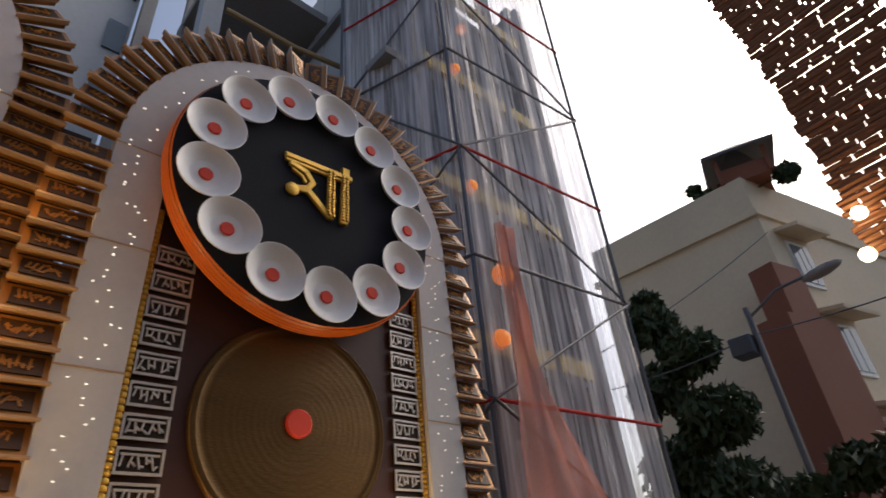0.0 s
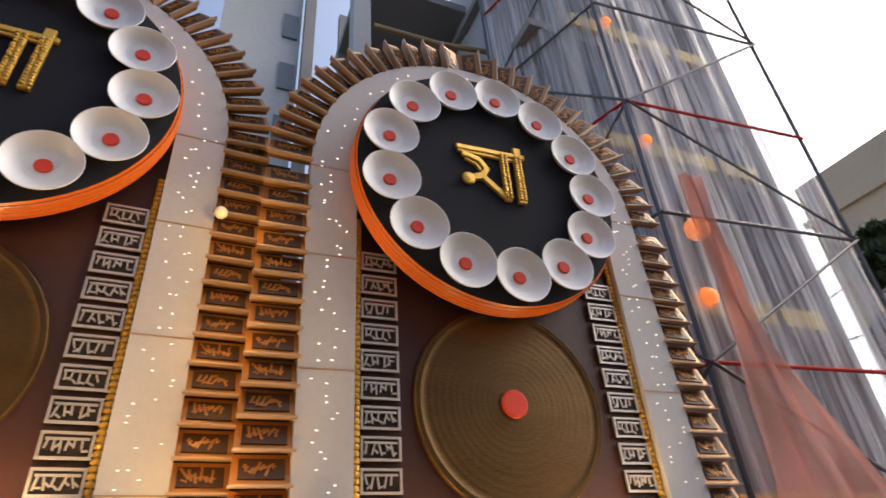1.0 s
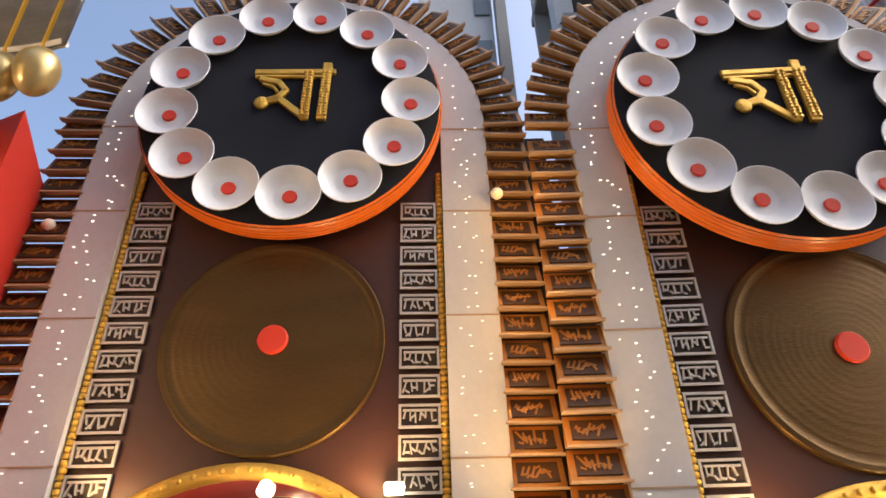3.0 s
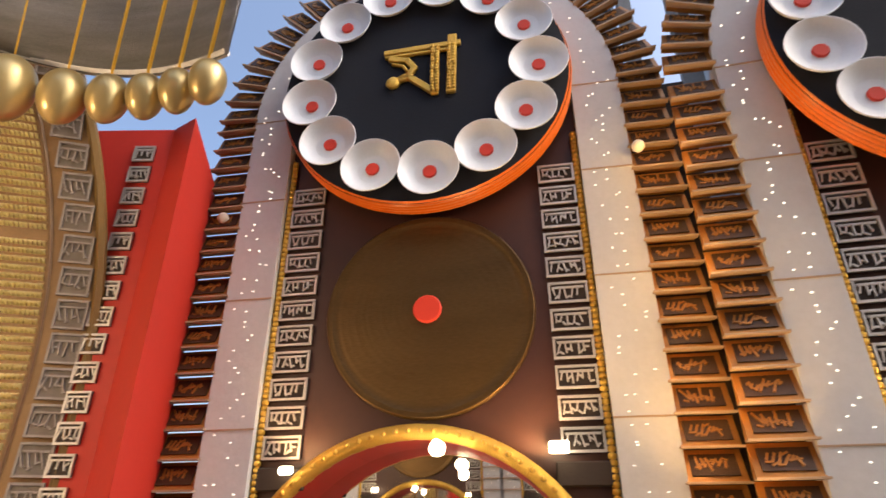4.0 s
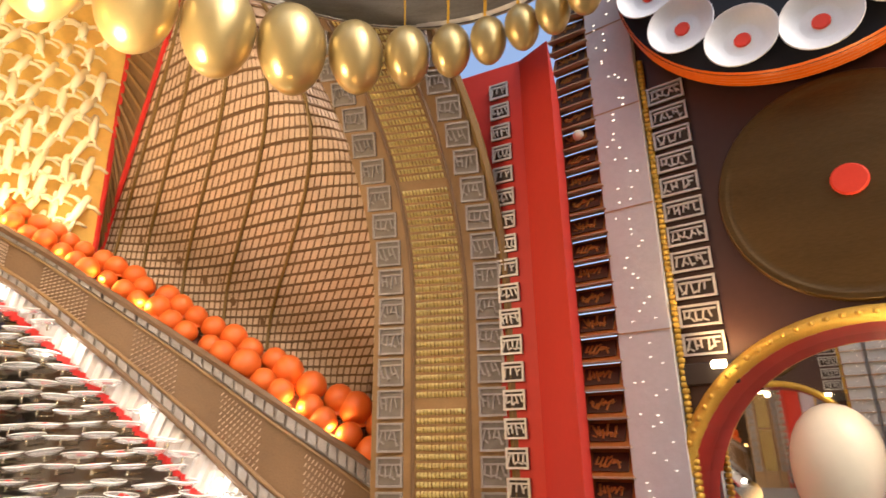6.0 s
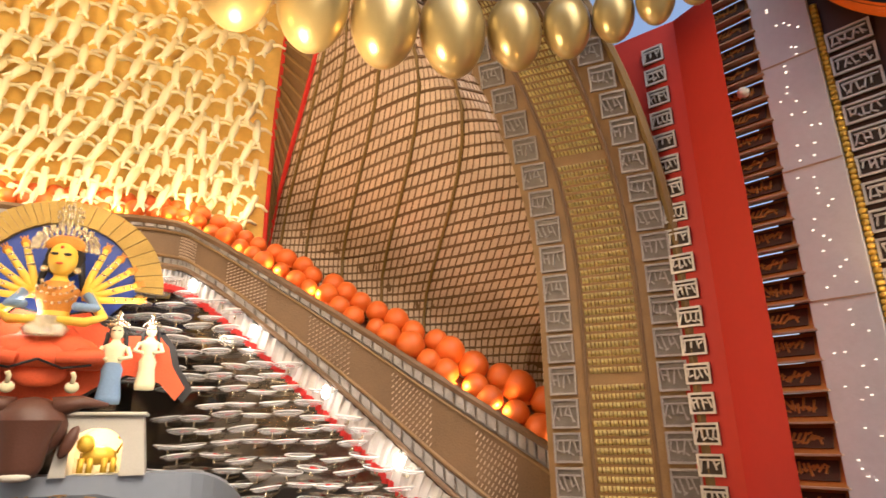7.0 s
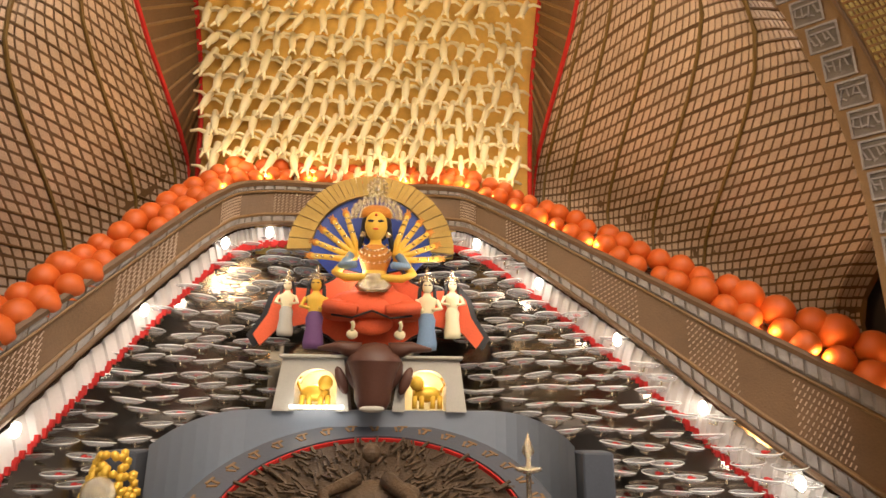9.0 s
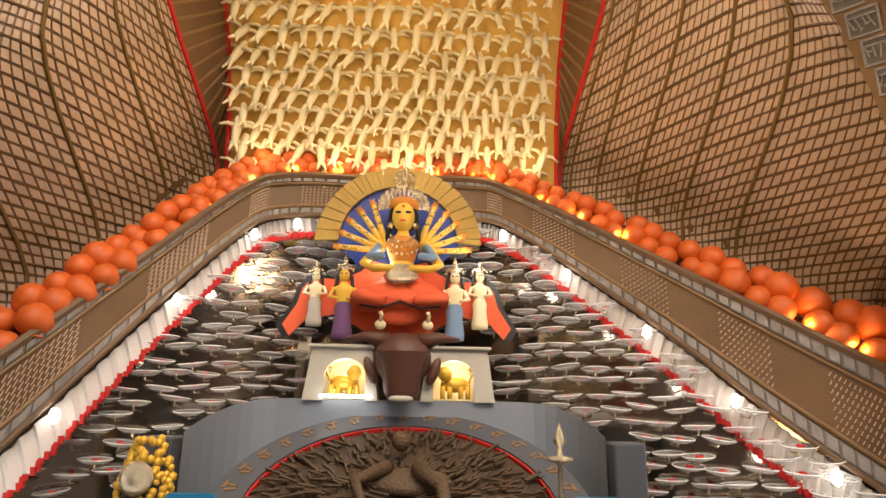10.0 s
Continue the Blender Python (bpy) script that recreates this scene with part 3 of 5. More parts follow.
def lattice_wall(side):
    ob = empty("lattice_wall", CF, "vaulted wall of small tan letter plates on brown lattice", "wall", "shrine side walls", "structure")
    zs = list(np.arange(0.3, 6.7, 0.25))
    bm = B()
    sheet(bm, [[wall_point(side, w, z) for w in np.linspace(-0.4, 1.02, 22)] for z in zs])
    part("backing", bm, LATTICE, ob)
    bm = B()
    rnd = random.Random(9)
    nw, dz = 40, 0.098
    z = 0.9
    row = 0
    while z < 6.5:
        for j in range(-15, nw):
            w0, w1 = j / nw + 0.003, (j + 0.8) / nw
            if z < ledge_at(wall_point(side, w0, z).x)[1] - 0.7:
                continue
            zz = z + rnd.uniform(-0.004, 0.004)
            h = dz * 0.72
            pts = [wall_point(side, w0, zz, 0.02), wall_point(side, w1, zz, 0.02), wall_point(side, w1, zz + h, 0.02), wall_point(side, w0, zz + h, 0.02)]
            back = [wall_point(side, w0, zz), wall_point(side, w1, zz), wall_point(side, w1, zz + h), wall_point(side, w0, zz + h)]
            f, g = [bm.verts.new(q) for q in pts], [bm.verts.new(q) for q in back]
            bm.faces.new(f)
            for a in range(4):
                b = (a + 1) % 4
                bm.faces.new((g[a], g[b], f[b], f[a]))
        z += dz
        row += 1
    tagged(part("letter_plates", bm, TAN, ob, "small tan embossed plates"), kind="stuff")
    for w in (0.18, 0.38, 0.58, 0.78, 0.93):
        bm = B()
        tube(bm, [wall_point(side, w, z, 0.035) for z in zs], 0.022, 6)
        part("rib", bm, OLIVE, ob, "bent olive bamboo rib")
    for z in np.arange(1.2, 6.4, 0.294):
        bm = B()
        z = float(z) - 0.015
        tube(bm, [wall_point(side, w, z, 0.02) for w in np.linspace(0, 1, 18)], 0.014, 5)
        part("batten", bm, LATTICE, ob)
    return ob


for side in (1, -1):
    lattice_wall(side)

# ---- alcove with cream cloth birds ----
alcove = empty("alcove_vault", CF, "curved yellow cloth vault lit from below behind the altar", "vault", kind="structure")
PROFILE = [(7.3, 3.2), (7.25, 4.1), (7.1, 4.8), (6.8, 5.5), (6.3, 6.15), (5.6, 6.6), (4.8, 6.85)]


def vault_point(u, v, lift=0.0):
    i = min(int(v * 6), 5)
    f = v * 6 - i
    y = PROFILE[i][0] + (PROFILE[i + 1][0] - PROFILE[i][0]) * f
    z = PROFILE[i][1] + (PROFILE[i + 1][1] - PROFILE[i][1]) * f
    half = 2.12 - 0.02 * (z - 3.5)
    return Vector((-0.24 + u * half, y - lift, z - lift * 0.3 * v))


bm = B()
sheet(bm, [[vault_point(u, v) for u in np.linspace(-1, 1, 12)] for v in np.linspace(0, 1, 19)])
part("cloth", bm, YELLOW, alcove, smooth=True)
for side in (-1, 1):
    bm = B()
    edge = [(wall_point(side, 1.0, z), vault_point(side * 0.99, min(1, max(0, (z - 3.2) / 3.65)))) for z in np.arange(3.2, 6.85, 0.3)]
    sheet(bm, [[a + (b - a) * k / 3 + Vector((0, -0.04, 0)) for k in range(4)] for a, b in edge])
    part("pleated_reveal", bm, FRIEZE, alcove, "brown pleated cloth reveal")
    for k in (0, 1):
        bm = B()
        tube(bm, [e[k] + Vector((0, -0.06, 0)) for e in edge], 0.03, 6)
        part("red_piping", bm, FRINGE, alcove, "thick red piping")
    for i, (a, b) in enumerate(edge[:-1]):
        for k in range(3):
            bm = B()
            f = k / 3
            a2, b2 = edge[i + 1]
            p, q = a + (a2 - a) * f, b + (b2 - b) * f
            tube(bm, [p + Vector((0, -0.06, 0.02 * k)), q + Vector((0, -0.06, -0.02))], 0.02, 5)
            part("pleat", bm, JAMB, alcove)


def bird_mesh():
    bm = B()
    lathe(bm, [(0, -0.17), (0.03, -0.15), (0.045, -0.05), (0.05, 0.05), (0.035, 0.11), (0.042, 0.15), (0.03, 0.19), (0, 0.2)], 8)
    for s in (-1, 1):
        tube(bm, [(s * 0.03, 0, 0.08), (s * 0.1, -0.02, 0.095), (s * 0.19, -0.01, 0.07)], 0.028, 6, 0, 0.014)
        tube(bm, [(s * 0.015, 0, -0.12), (s * 0.045, -0.01, -0.23)], 0.024, 5, 0, 0.012)
    return finish(bm, "cloth_bird", CREAM, True)


BIRD = bird_mesh()
rnd = random.Random(11)
for r in range(15):
    for c in range(17):
        v, u = 0.17 + 0.8 * r / 15, -0.94 + 1.88 * (c + 0.5 * (r % 2)) / 17
        ob = new("cloth_bird", BIRD)
        ob.matrix_world = CF @ Matrix.Translation(vault_point(u + rnd.uniform(-0.02, 0.02), v, 0.16)) @ T(0, 0, 0, -35 * v + rnd.uniform(-12, 12), rnd.uniform(-16, 16) + 8, rnd.uniform(-20, 20)) @ Matrix.Scale(rnd.uniform(0.9, 1.15), 4)
        tagged(ob, "cream stuffed cloth bird pinned to the yellow vault", "cloth bird", "cloth birds on the vault")

# ---- sloping ledge with clay pots ----
frieze = empty("sloping_frieze", CF, "brown carved frieze sloping down both sides of the altar", "frieze", kind="structure")
SS = np.linspace(0, 1, 90)


def frieze_point(s, h, out=0.0):
    x, y, zt, zb = ledge(s)
    return Vector((x, y - out, zb + (zt - zb) * h))


bm = B()
sheet(bm, [[frieze_point(s, h) for h in (0, 0.25, 0.5, 0.75, 1)] for s in SS])
part("face", bm, FRIEZE, frieze)
def pot_rows(x):
    return float(np.interp(x, (-2.4, -1.5, 0.9, 1.8), (4, 2, 2, 2.4)))


def pot_size(zt, zb):
    return (zt - zb) * 0.1 + 0.055


def shelf_row(s):
    x, y, zt, zb = ledge(s)
    r, n = pot_size(zt, zb), pot_rows(x) - 1
    return [Vector((x, y + a, zt + b)) for a, b in ((0, 0), (0.04 + 1.2 * r, 0.02), (0.04 + (1.2 + 0.8 * n) * r, 1.35 * n * r), (0.1 + (2.6 + 0.8 * n) * r, 1.35 * n * r + 0.05))]


bm = B()
sheet(bm, [shelf_row(s) for s in SS])
part("shelf", bm, BRICK_RED, frieze, "dark red shelf under the pots")
for h, r, m_ in ((1.0, 0.045, FRIEZE), (0.8, 0.015, JAMB), (0.24, 0.02, JAMB), (0.02, 0.03, FRIEZE)):
    bm = B()
    tube(bm, [frieze_point(s, h, 0.02) for s in SS], r, 6)
    part("moulding", bm, m_, frieze)
for h0, h1 in ((0.83, 0.97), (0.05, 0.2)):
    for i in range(96):
        s = 0.02 + i / 100
        a, b = frieze_point(s, h0, 0.015), frieze_point(s + 0.0096, h0, 0.015)
        c, d = frieze_point(s + 0.0096, h1, 0.015), frieze_point(s, h1, 0.015)
        bm = B()
        q = [bm.verts.new(v) for v in (a, b, c, d)]
        e = [bm.verts.new(v + Vector((0, -0.02, 0))) for v in (a + (c - a) * 0.12, b + (d - b) * 0.12, c + (a - c) * 0.12, d + (b - d) * 0.12)]
        for k in range(4):
            bm.faces.new((q[k], q[(k + 1) % 4], e[(k + 1) % 4], e[k]))
        bm.faces.new(e)
        part("relief_tile", bm, TARNISH, frieze)
bm = B()
rnd = random.Random(21)
for i in range(300):
    s = i / 300
    if (i // 12) % 2:
        continue
    for j in range(7):
        h = 0.28 + 0.07 * j
        p, q = frieze_point(s, h, 0.012), frieze_point(s + 0.002, h + 0.045, 0.012)
        tube(bm, [p, q], 0.006, 4)
tagged(part("woven_lattice", bm, TAN, frieze, "pale woven lattice insets"), kind="stuff")
bm = B()
rows = []
for i, s in enumerate(np.linspace(0, 1, 420)):
    wob = 0.025 * math.sin(i * 1.9)
    x, y, zt, zb = ledge(s)
    rows.append([Vector((x, y + 0.1 + wob, zb)), Vector((x * 0.985, y + 0.12 + wob, zb - 0.13)), Vector((x * 0.97, y + 0.14 + wob, zb - 0.3 * (zt - zb) - 0.05))])
sheet(bm, rows)
part("valance", bm, VALANCE, frieze, "white pleated cloth valance")
bm = B()
for i in range(0, 420):
    p = rows[i][2]
    box(bm, (0.04, 0.03, 0.05 + 0.02 * (i % 3)), T(p.x, p.y - 0.02, p.z))
tagged(part("fringe", bm, FRINGE, frieze, "red tasselled fringe"), kind="stuff")


def pot_mesh():
    bm = B()
    lathe(bm, [(0, 1.0), (0.3, 0.96), (0.62, 0.78), (0.88, 0.42), (0.98, 0.05), (0.92, -0.32), (0.7, -0.6), (0.48, -0.72), (0.44, -0.8), (0.56, -0.95), (0.6, -1.0), (0.5, -1.0)], 20)
    return finish(bm, "clay_pot", TERRA, True)


POT = pot_mesh()
rnd = random.Random(4)
s = 0.03
while s < 0.985:
    x, y, zt, zb = ledge(s)
    size = pot_size(zt, zb)
    for k in range(round(pot_rows(x))):
        ob = new("clay_pot", POT)
        r = size * rnd.uniform(0.85, 1.12)
        ob.matrix_world = CF @ T(x + rnd.uniform(-0.3, 0.3) * size + (0.7 * size if k % 2 else 0), y + 0.04 + size * 0.6 + k * size * 0.8, zt + r + 0.03 + k * size * 1.35 + rnd.uniform(-0.15, 0.1) * size, rnd.uniform(-9, 9), rnd.uniform(-9, 9), 0) @ Matrix.Scale(r, 4)
        tagged(ob, "round orange clay pot upside down on the sloping shelf", "clay pot", "clay pots on the shelf")
    d = np.linalg.norm(ledge(s + 0.005)[:3] - ledge(s)[:3]) / 0.005
    s += size * 1.7 / d
for i, s in enumerate(np.linspace(0.06, 0.98, 26)):
    x, y, zt, zb = ledge(s)
    lamp("shelf_lamp", "POINT", cf(x, y + 0.01, zt + 0.09), 7.5, AMBER, 0.03)

# ---- dish wall behind the altar ----
dish_wall = empty("dish_wall", CF, "dark mirror wall behind the altar", "wall", kind="structure")


def back_point(x, lift=0.0):
    t = min(1.0, max(0.0, (abs(x + 0.35) - 0.9) / 3.6))
    return 7.35 - 1.95 * t - lift


bm = B()
sheet(bm, [[Vector((x, back_point(x) + 0.12, f * (ledge_at(x)[1] - 0.3))) for f in (0, 0.33, 0.66, 1)] for x in np.linspace(-4.6, 4.2, 60)])
part("mirror", bm, MIRROR, dish_wall)


def dish_mesh():
    bm = B()
    lathe(bm, [(0, 0.0), (0.13, 0.0), (0.2, 0.025), (0.23, 0.06), (0.237, 0.06), (0.205, 0.018), (0.13, -0.008), (0, -0.008)], 20)
    lathe(bm, [(0.228, 0.055), (0.237, 0.066), (0.245, 0.058), (0.237, 0.05), (0.228, 0.055)], 20, None, 1)
    return finish(bm, "glass_dish", [DISH, DISH_RIM], True)


def petal_mesh():
    bm = B()
    ball(bm, 0.05, T(0, 0, 0.045), 8, 0, (1, 1, 0.6))
    ball(bm, 0.03, T(0.07, 0.02, 0.04), 6, 0, (1, 1, 0.6))
    return finish(bm, "petals", FRINGE, True)


def peg_mesh():
    bm = B()
    tube(bm, [(0, 0, -0.005), (0, 0.02, -0.07), (0, 0.3, -0.08)], 0.016, 6)
    return finish(bm, "peg", TIARA)


DISH_ME, PETAL_ME, PEG_ME = dish_mesh(), petal_mesh(), peg_mesh()
rnd = random.Random(8)
row = 0
z = 0.5
while z < 3.45:
    x = -4.4 + 0.15 * (row % 2)
    while x < 4.3:
        y = back_point(x, 0.07)
        near = min((ledge(s) for s in np.linspace(0.03, 0.97, 60)), key=lambda q: abs(q[0] - x))
        if z < near[3] - 0.12 and not (abs(x + 0.1) < 1.05 and z < 2.2) and rnd.random() < 0.93:
            d = empty("glass_dish", CF @ T(x + rnd.uniform(-0.05, 0.05), y, z + rnd.uniform(-0.03, 0.03), rnd.uniform(-7, 7), rnd.uniform(-7, 7), 0) @ Matrix.Scale(0.64, 4), "shallow frosted dish with red petals on a wall peg", "dish", "dishes on the mirror wall")
            part("bowl", DISH_ME, None, d)
            part("peg", PEG_ME, None, d)
            if rnd.random() < 0.6:
                part("petals", PETAL_ME, None, d, "red petals")
        x += 0.285
    z += 0.135
    row += 1
for s in np.linspace(0.12, 0.95, 13):
    x, y, zt, zb = ledge(s)
    bm = B()
    ball(bm, 0.045, T(x * 0.98, y - 0.02, zb - 0.1), 8, 0, (1, 1, 1.6))
    solid("small_lamp", bm, TUBE, CF, "small bright lamp under the frieze", "lamp", "lamps under the frieze", smooth=True)
    lamp("dish_lamp", "POINT", cf(x * 0.95, y - 0.6, zb - 0.65), 6, COOL, 0.06)

# ---- altar ----
AX = -0.1


def figure(name, m, mats, label, h=1.0, group="", seated=False):
    """A plain standing or seated idol in one mesh. mats: skin, dress, hair, crown."""
    bm = B()
    if seated:
        lathe(bm, [(0, 0), (0.2, 0.01), (0.23, 0.06), (0.2, 0.14), (0.13, 0.22), (0.1, 0.32)], 16, T(0, 0, 0) @ Matrix.Diagonal((1, 0.75, 1, 1)), 1)
        base = 0.3
    else:
        lathe(bm, [(0, 0), (0.13, 0.0), (0.14, 0.08), (0.11, 0.3), (0.12, 0.42), (0.08, 0.52)], 14, Matrix.Diagonal((1, 0.75, 1, 1)), 1)
        base = 0.48
    lathe(bm, [(0.085, base), (0.1, base + 0.08), (0.12, base + 0.18), (0.13, base + 0.24), (0.06, base + 0.28), (0.04, base + 0.33)], 14, Matrix.Diagonal((1, 0.7, 1, 1)), 0)
    zt = base + 0.41
    ball(bm, 0.09, T(0, -0.01, zt), 14, 0, (0.85, 0.85, 1.1))
    ball(bm, 0.1, T(0, 0.025, zt + 0.02), 12, 2, (1, 0.9, 1.15))
    tube(bm, [(-0.1, 0.02, zt), (-0.12, 0.03, zt - 0.25)], 0.03, 6, 2)
    tube(bm, [(0.1, 0.02, zt), (0.12, 0.03, zt - 0.25)], 0.03, 6, 2)
    lathe(bm, [(0.08, zt + 0.07), (0.09, zt + 0.1), (0.05, zt + 0.13), (0.02, zt + 0.15), (0.035, zt + 0.2), (0.03, zt + 0.24), (0, zt + 0.3)], 12, None, 3)
    for i in range(9):
        a = math.pi * i / 8
        ball(bm, 0.02, T(0.115 * math.cos(a), 0, zt + 0.07 + 0.09 * math.sin(a)), 6, 3)
    for s in (-1, 1):
        tube(bm, [(s * 0.13, 0, base + 0.22), (s * 0.19, -0.04, base + 0.1), (s * 0.07, -0.14, base + 0.06)], 0.035, 6, 0, 0.025)
    for s in (-1, 1):
        ball(bm, 0.016, T(s * 0.032, -0.085, zt + 0.015), 6, 2, (1.4, 0.5, 0.6))
    bmesh.ops.scale(bm, vec=(h * 1.02, h * 1.0, h), verts=bm.verts)
    return solid(name, bm, mats, m, label, "statue", group, smooth=True)


# fan-shaped back plate
fan = empty("fan_backplate", CF @ T(-0.13, 6.75, 3.12) @ Matrix.Diagonal((1, 1, 0.97, 1)), "semicircular gold fan plate with a blue field behind the idol", "backplate")
n = 40
for i in range(n):
    a0, a1 = math.pi * i / n, math.pi * (i + 0.94) / n
    bm = B()
    prism(bm, [(0.68 * math.cos(a0), 0.68 * math.sin(a0) + 0.02), (0.68 * math.cos(a1), 0.68 * math.sin(a1) + 0.02), (0.95 * math.cos(a1), 0.95 * math.sin(a1)), (0.95 * math.cos(a0), 0.95 * math.sin(a0))], -0.03 - 0.012 * (i % 2), 0.03)
    part("fan_pleat", bm, FAN, fan)
bm = B()
prism(bm, [(0.7 * math.cos(math.pi * i / 30), 0.7 * math.sin(math.pi * i / 30)) for i in range(31)] + [(-0.45, -0.28), (0, -0.4), (0.45, -0.28)], 0.02, 0.05)
part("blue_field", bm, BLUE, fan, "dark blue painted field")

# the main idol: one plain mesh
bm = B()
lathe(bm, [(0, 0), (0.42, 0.0), (0.5, 0.08), (0.42, 0.18), (0.24, 0.3), (0.15, 0.42)], 24, T(0, 0, 0) @ Matrix.Diagonal((1.15, 0.6, 1, 1)), 1)
for s in (-1, 1):
    ball(bm, 0.2, T(s * 0.24, -0.14, 0.15, 0, s * 14), 14, 1, (1.25, 0.6, 0.72))
    tube(bm, [(s * 0.42, -0.24, 0.02), (s * 0.2, -0.31, -0.02), (0, -0.3, 0.06)], 0.012, 6, 2)
ball(bm, 0.15, T(0, -0.12, -0.06), 14, 1, (1.5, 0.4, 0.8))
lathe(bm, [(0.15, 0.36), (0.14, 0.46), (0.13, 0.54)], 20, Matrix.Diagonal((1, 0.65, 1, 1)), 0)
lathe(bm, [(0.13, 0.54), (0.17, 0.66), (0.19, 0.76), (0.1, 0.84)], 20, Matrix.Diagonal((1, 0.65, 1, 1)), 5)
lathe(bm, [(0.1, 0.83), (0.065, 0.87), (0.06, 0.94)], 16, Matrix.Diagonal((1, 0.8, 1, 1)), 0)
for r, z in ((0.13, 0.84), (0.16, 0.78), (0.17, 0.7)):
    for i in range(9):
        a = math.pi * (i + 0.5) / 9
        ball(bm, 0.017, T(-r * math.cos(a), -0.09 - 0.06 * math.sin(a), z - 0.1 * math.sin(a)), 6, 3)
ball(bm, 0.155, T(0, -0.03, 1.06), 18, 0, (0.82, 0.85, 1.12))
ball(bm, 0.175, T(0, 0.06, 1.09), 16, 2, (1.0, 0.8, 1.15))
for s in (-1, 1):
    ball(bm, 0.026, T(s * 0.055, -0.155, 1.08), 8, 2, (1.5, 0.5, 0.6))
ball(bm, 0.018, T(0, -0.155, 1.15), 6, 1)
ball(bm, 0.022, T(0, -0.165, 0.985), 8, 1, (1.6, 0.5, 0.6))
for s in (-1, 1):
    tube(bm, [(s * 0.14, 0.05, 1.05), (s * 0.17, 0.07, 0.9), (s * 0.19, 0.07, 0.74)], 0.04, 7, 2, 0.02)
    ball(bm, 0.035, T(s * 0.14, -0.05, 0.95), 8, 3)
    tube(bm, [(s * 0.24, 0, 0.76), (s * 0.42, -0.06, 0.5), (s * 0.3, -0.2, 0.42), (s * 0.08, -0.26, 0.42)], 0.055, 8, 0, 0.04)
    tube(bm, [(s * 0.26, -0.02, 0.72), (s * 0.36, -0.08, 0.58), (s * 0.2, -0.24, 0.56)], 0.05, 8, 4, 0.04)
    for k in range(5):
        a = math.radians(8 + 14 * k)
        r0, r1 = 0.28, 0.66
        p0 = Vector((s * 0.2, 0.08, 0.72))
        p1 = Vector((s * (r0 * math.cos(a) + 0.12), 0.08, 0.66 + r0 * math.sin(a)))
        p2 = Vector((s * (r1 * math.cos(a) + 0.06), 0.04, 0.62 + r1 * math.sin(a)))
        tube(bm, [p0, p1, p2], 0.042, 7, 0, 0.03)
        ball(bm, 0.045, T(*p2), 8, 5, (1, 0.5, 1))
        for f in (-1, 0, 1):
            d = (p2 - p1).normalized()
            tube(bm, [p2, p2 + d * 0.07 + Vector((f * 0.03 * d.z, 0, -f * 0.03 * d.x))], 0.012, 5, 5, 0.007)
        for f in (0.3, 0.62, 0.82):
            ball(bm, 0.045 - 0.008 * f, T(*(p1 + (p2 - p1) * f)), 7, 3, (1, 1, 0.6))
    tube(bm, [(s * 0.1, -0.1, 0.12), (s * 0.45, -0.28, 0.1), (s * 0.15, -0.36, 0.06)], 0.1, 8, 1, 0.05)
lathe(bm, [(0.14, 1.16), (0.17, 1.19), (0.16, 1.25), (0.1, 1.3), (0.0, 1.31)], 16, T(0, 0.02, 0) @ Matrix.Diagonal((1.1, 0.7, 1, 1)), 5)
for r, nb, b in ((0.19, 13, 0.022), (0.235, 15, 0.026), (0.28, 13, 0.034)):
    for i in range(nb):
        a = math.pi * i / (nb - 1)
        ball(bm, b, T(r * 0.98 * math.cos(a), -0.02, 1.17 + 0.85 * r * math.sin(a)), 7, 3, (1, 0.6, 1.25))
for r, nb, b in ((0.0, 1, 0.05), (0.075, 10, 0.022), (0.11, 13, 0.018)):
    for i in range(nb):
        a = 2 * math.pi * i / nb
        ball(bm, b, T(r * math.cos(a), -0.02, 1.52 + r * math.sin(a)), 7, 3, (1, 0.6, 1))
tube(bm, [(0, 0, 1.6), (0, 0, 1.72)], 0.02, 6, 3, 0.006)
lathe(bm, [(0.16, 0.0), (0.2, 0.06), (0.14, 0.12), (0.1, 0.18)], 12, T(0, -0.24, 0.28) @ Matrix.Diagonal((1, 0.5, 1, 1)), 3)
solid("goddess_statue", bm, [SKIN, RED_CLOTH, HAIR, TIARA, SKYBLUE, GOLD_CLOTH], CF @ T(-0.07, 6.45, 2.3) @ Matrix.Scale(0.98, 4), "yellow painted clay goddess idol with many arms and silver crown", "statue", smooth=True)

# red cape spread behind the attendants
cape = empty("red_cape", CF @ T(AX, 6.62, 2.25), "spread red cloth cape with black border", "cloth")
for idx, (sc, y, m_) in enumerate(((1.06, 0.03, HAIR), (1.0, 0.0, RED_CLOTH))):
    for s in (-1, 1):
        bm = B()
        edge = [(0.0, 0.55), (0.3, 0.62), (0.42, 0.5), (0.62, 0.4), (0.95, 0.42), (1.05, 0.3), (1.1, 0.12), (1.24, -0.1), (1.16, -0.22), (1.0, -0.05), (0.7, 0.02), (0.45, -0.1), (0.2, -0.28), (0.0, -0.22)]
        prism(bm, [(s * x * sc, (z - 0.1) * sc + 0.1) for x, z in edge], y - 0.02, y + 0.02)
        part("cloth", bm, m_, cape, "black edging" if idx == 0 else "")
ATT = [(-0.98, 6.45, 2.12, [CREAM, STONE, HAIR, TIARA], "white clothed clay attendant idol", 0.6), (-0.66, 6.3, 1.98, [SKIN, PURPLE, HAIR, TIARA], "yellow clay attendant idol in purple dress", 0.74),
       (0.5, 6.3, 1.98, [CREAM, SKYBLUE, HAIR, TIARA], "pale clay attendant idol in blue dress", 0.74), (0.78, 6.45, 2.12, [CREAM, CREAM, HAIR, TIARA], "cream clothed clay attendant idol", 0.64)]
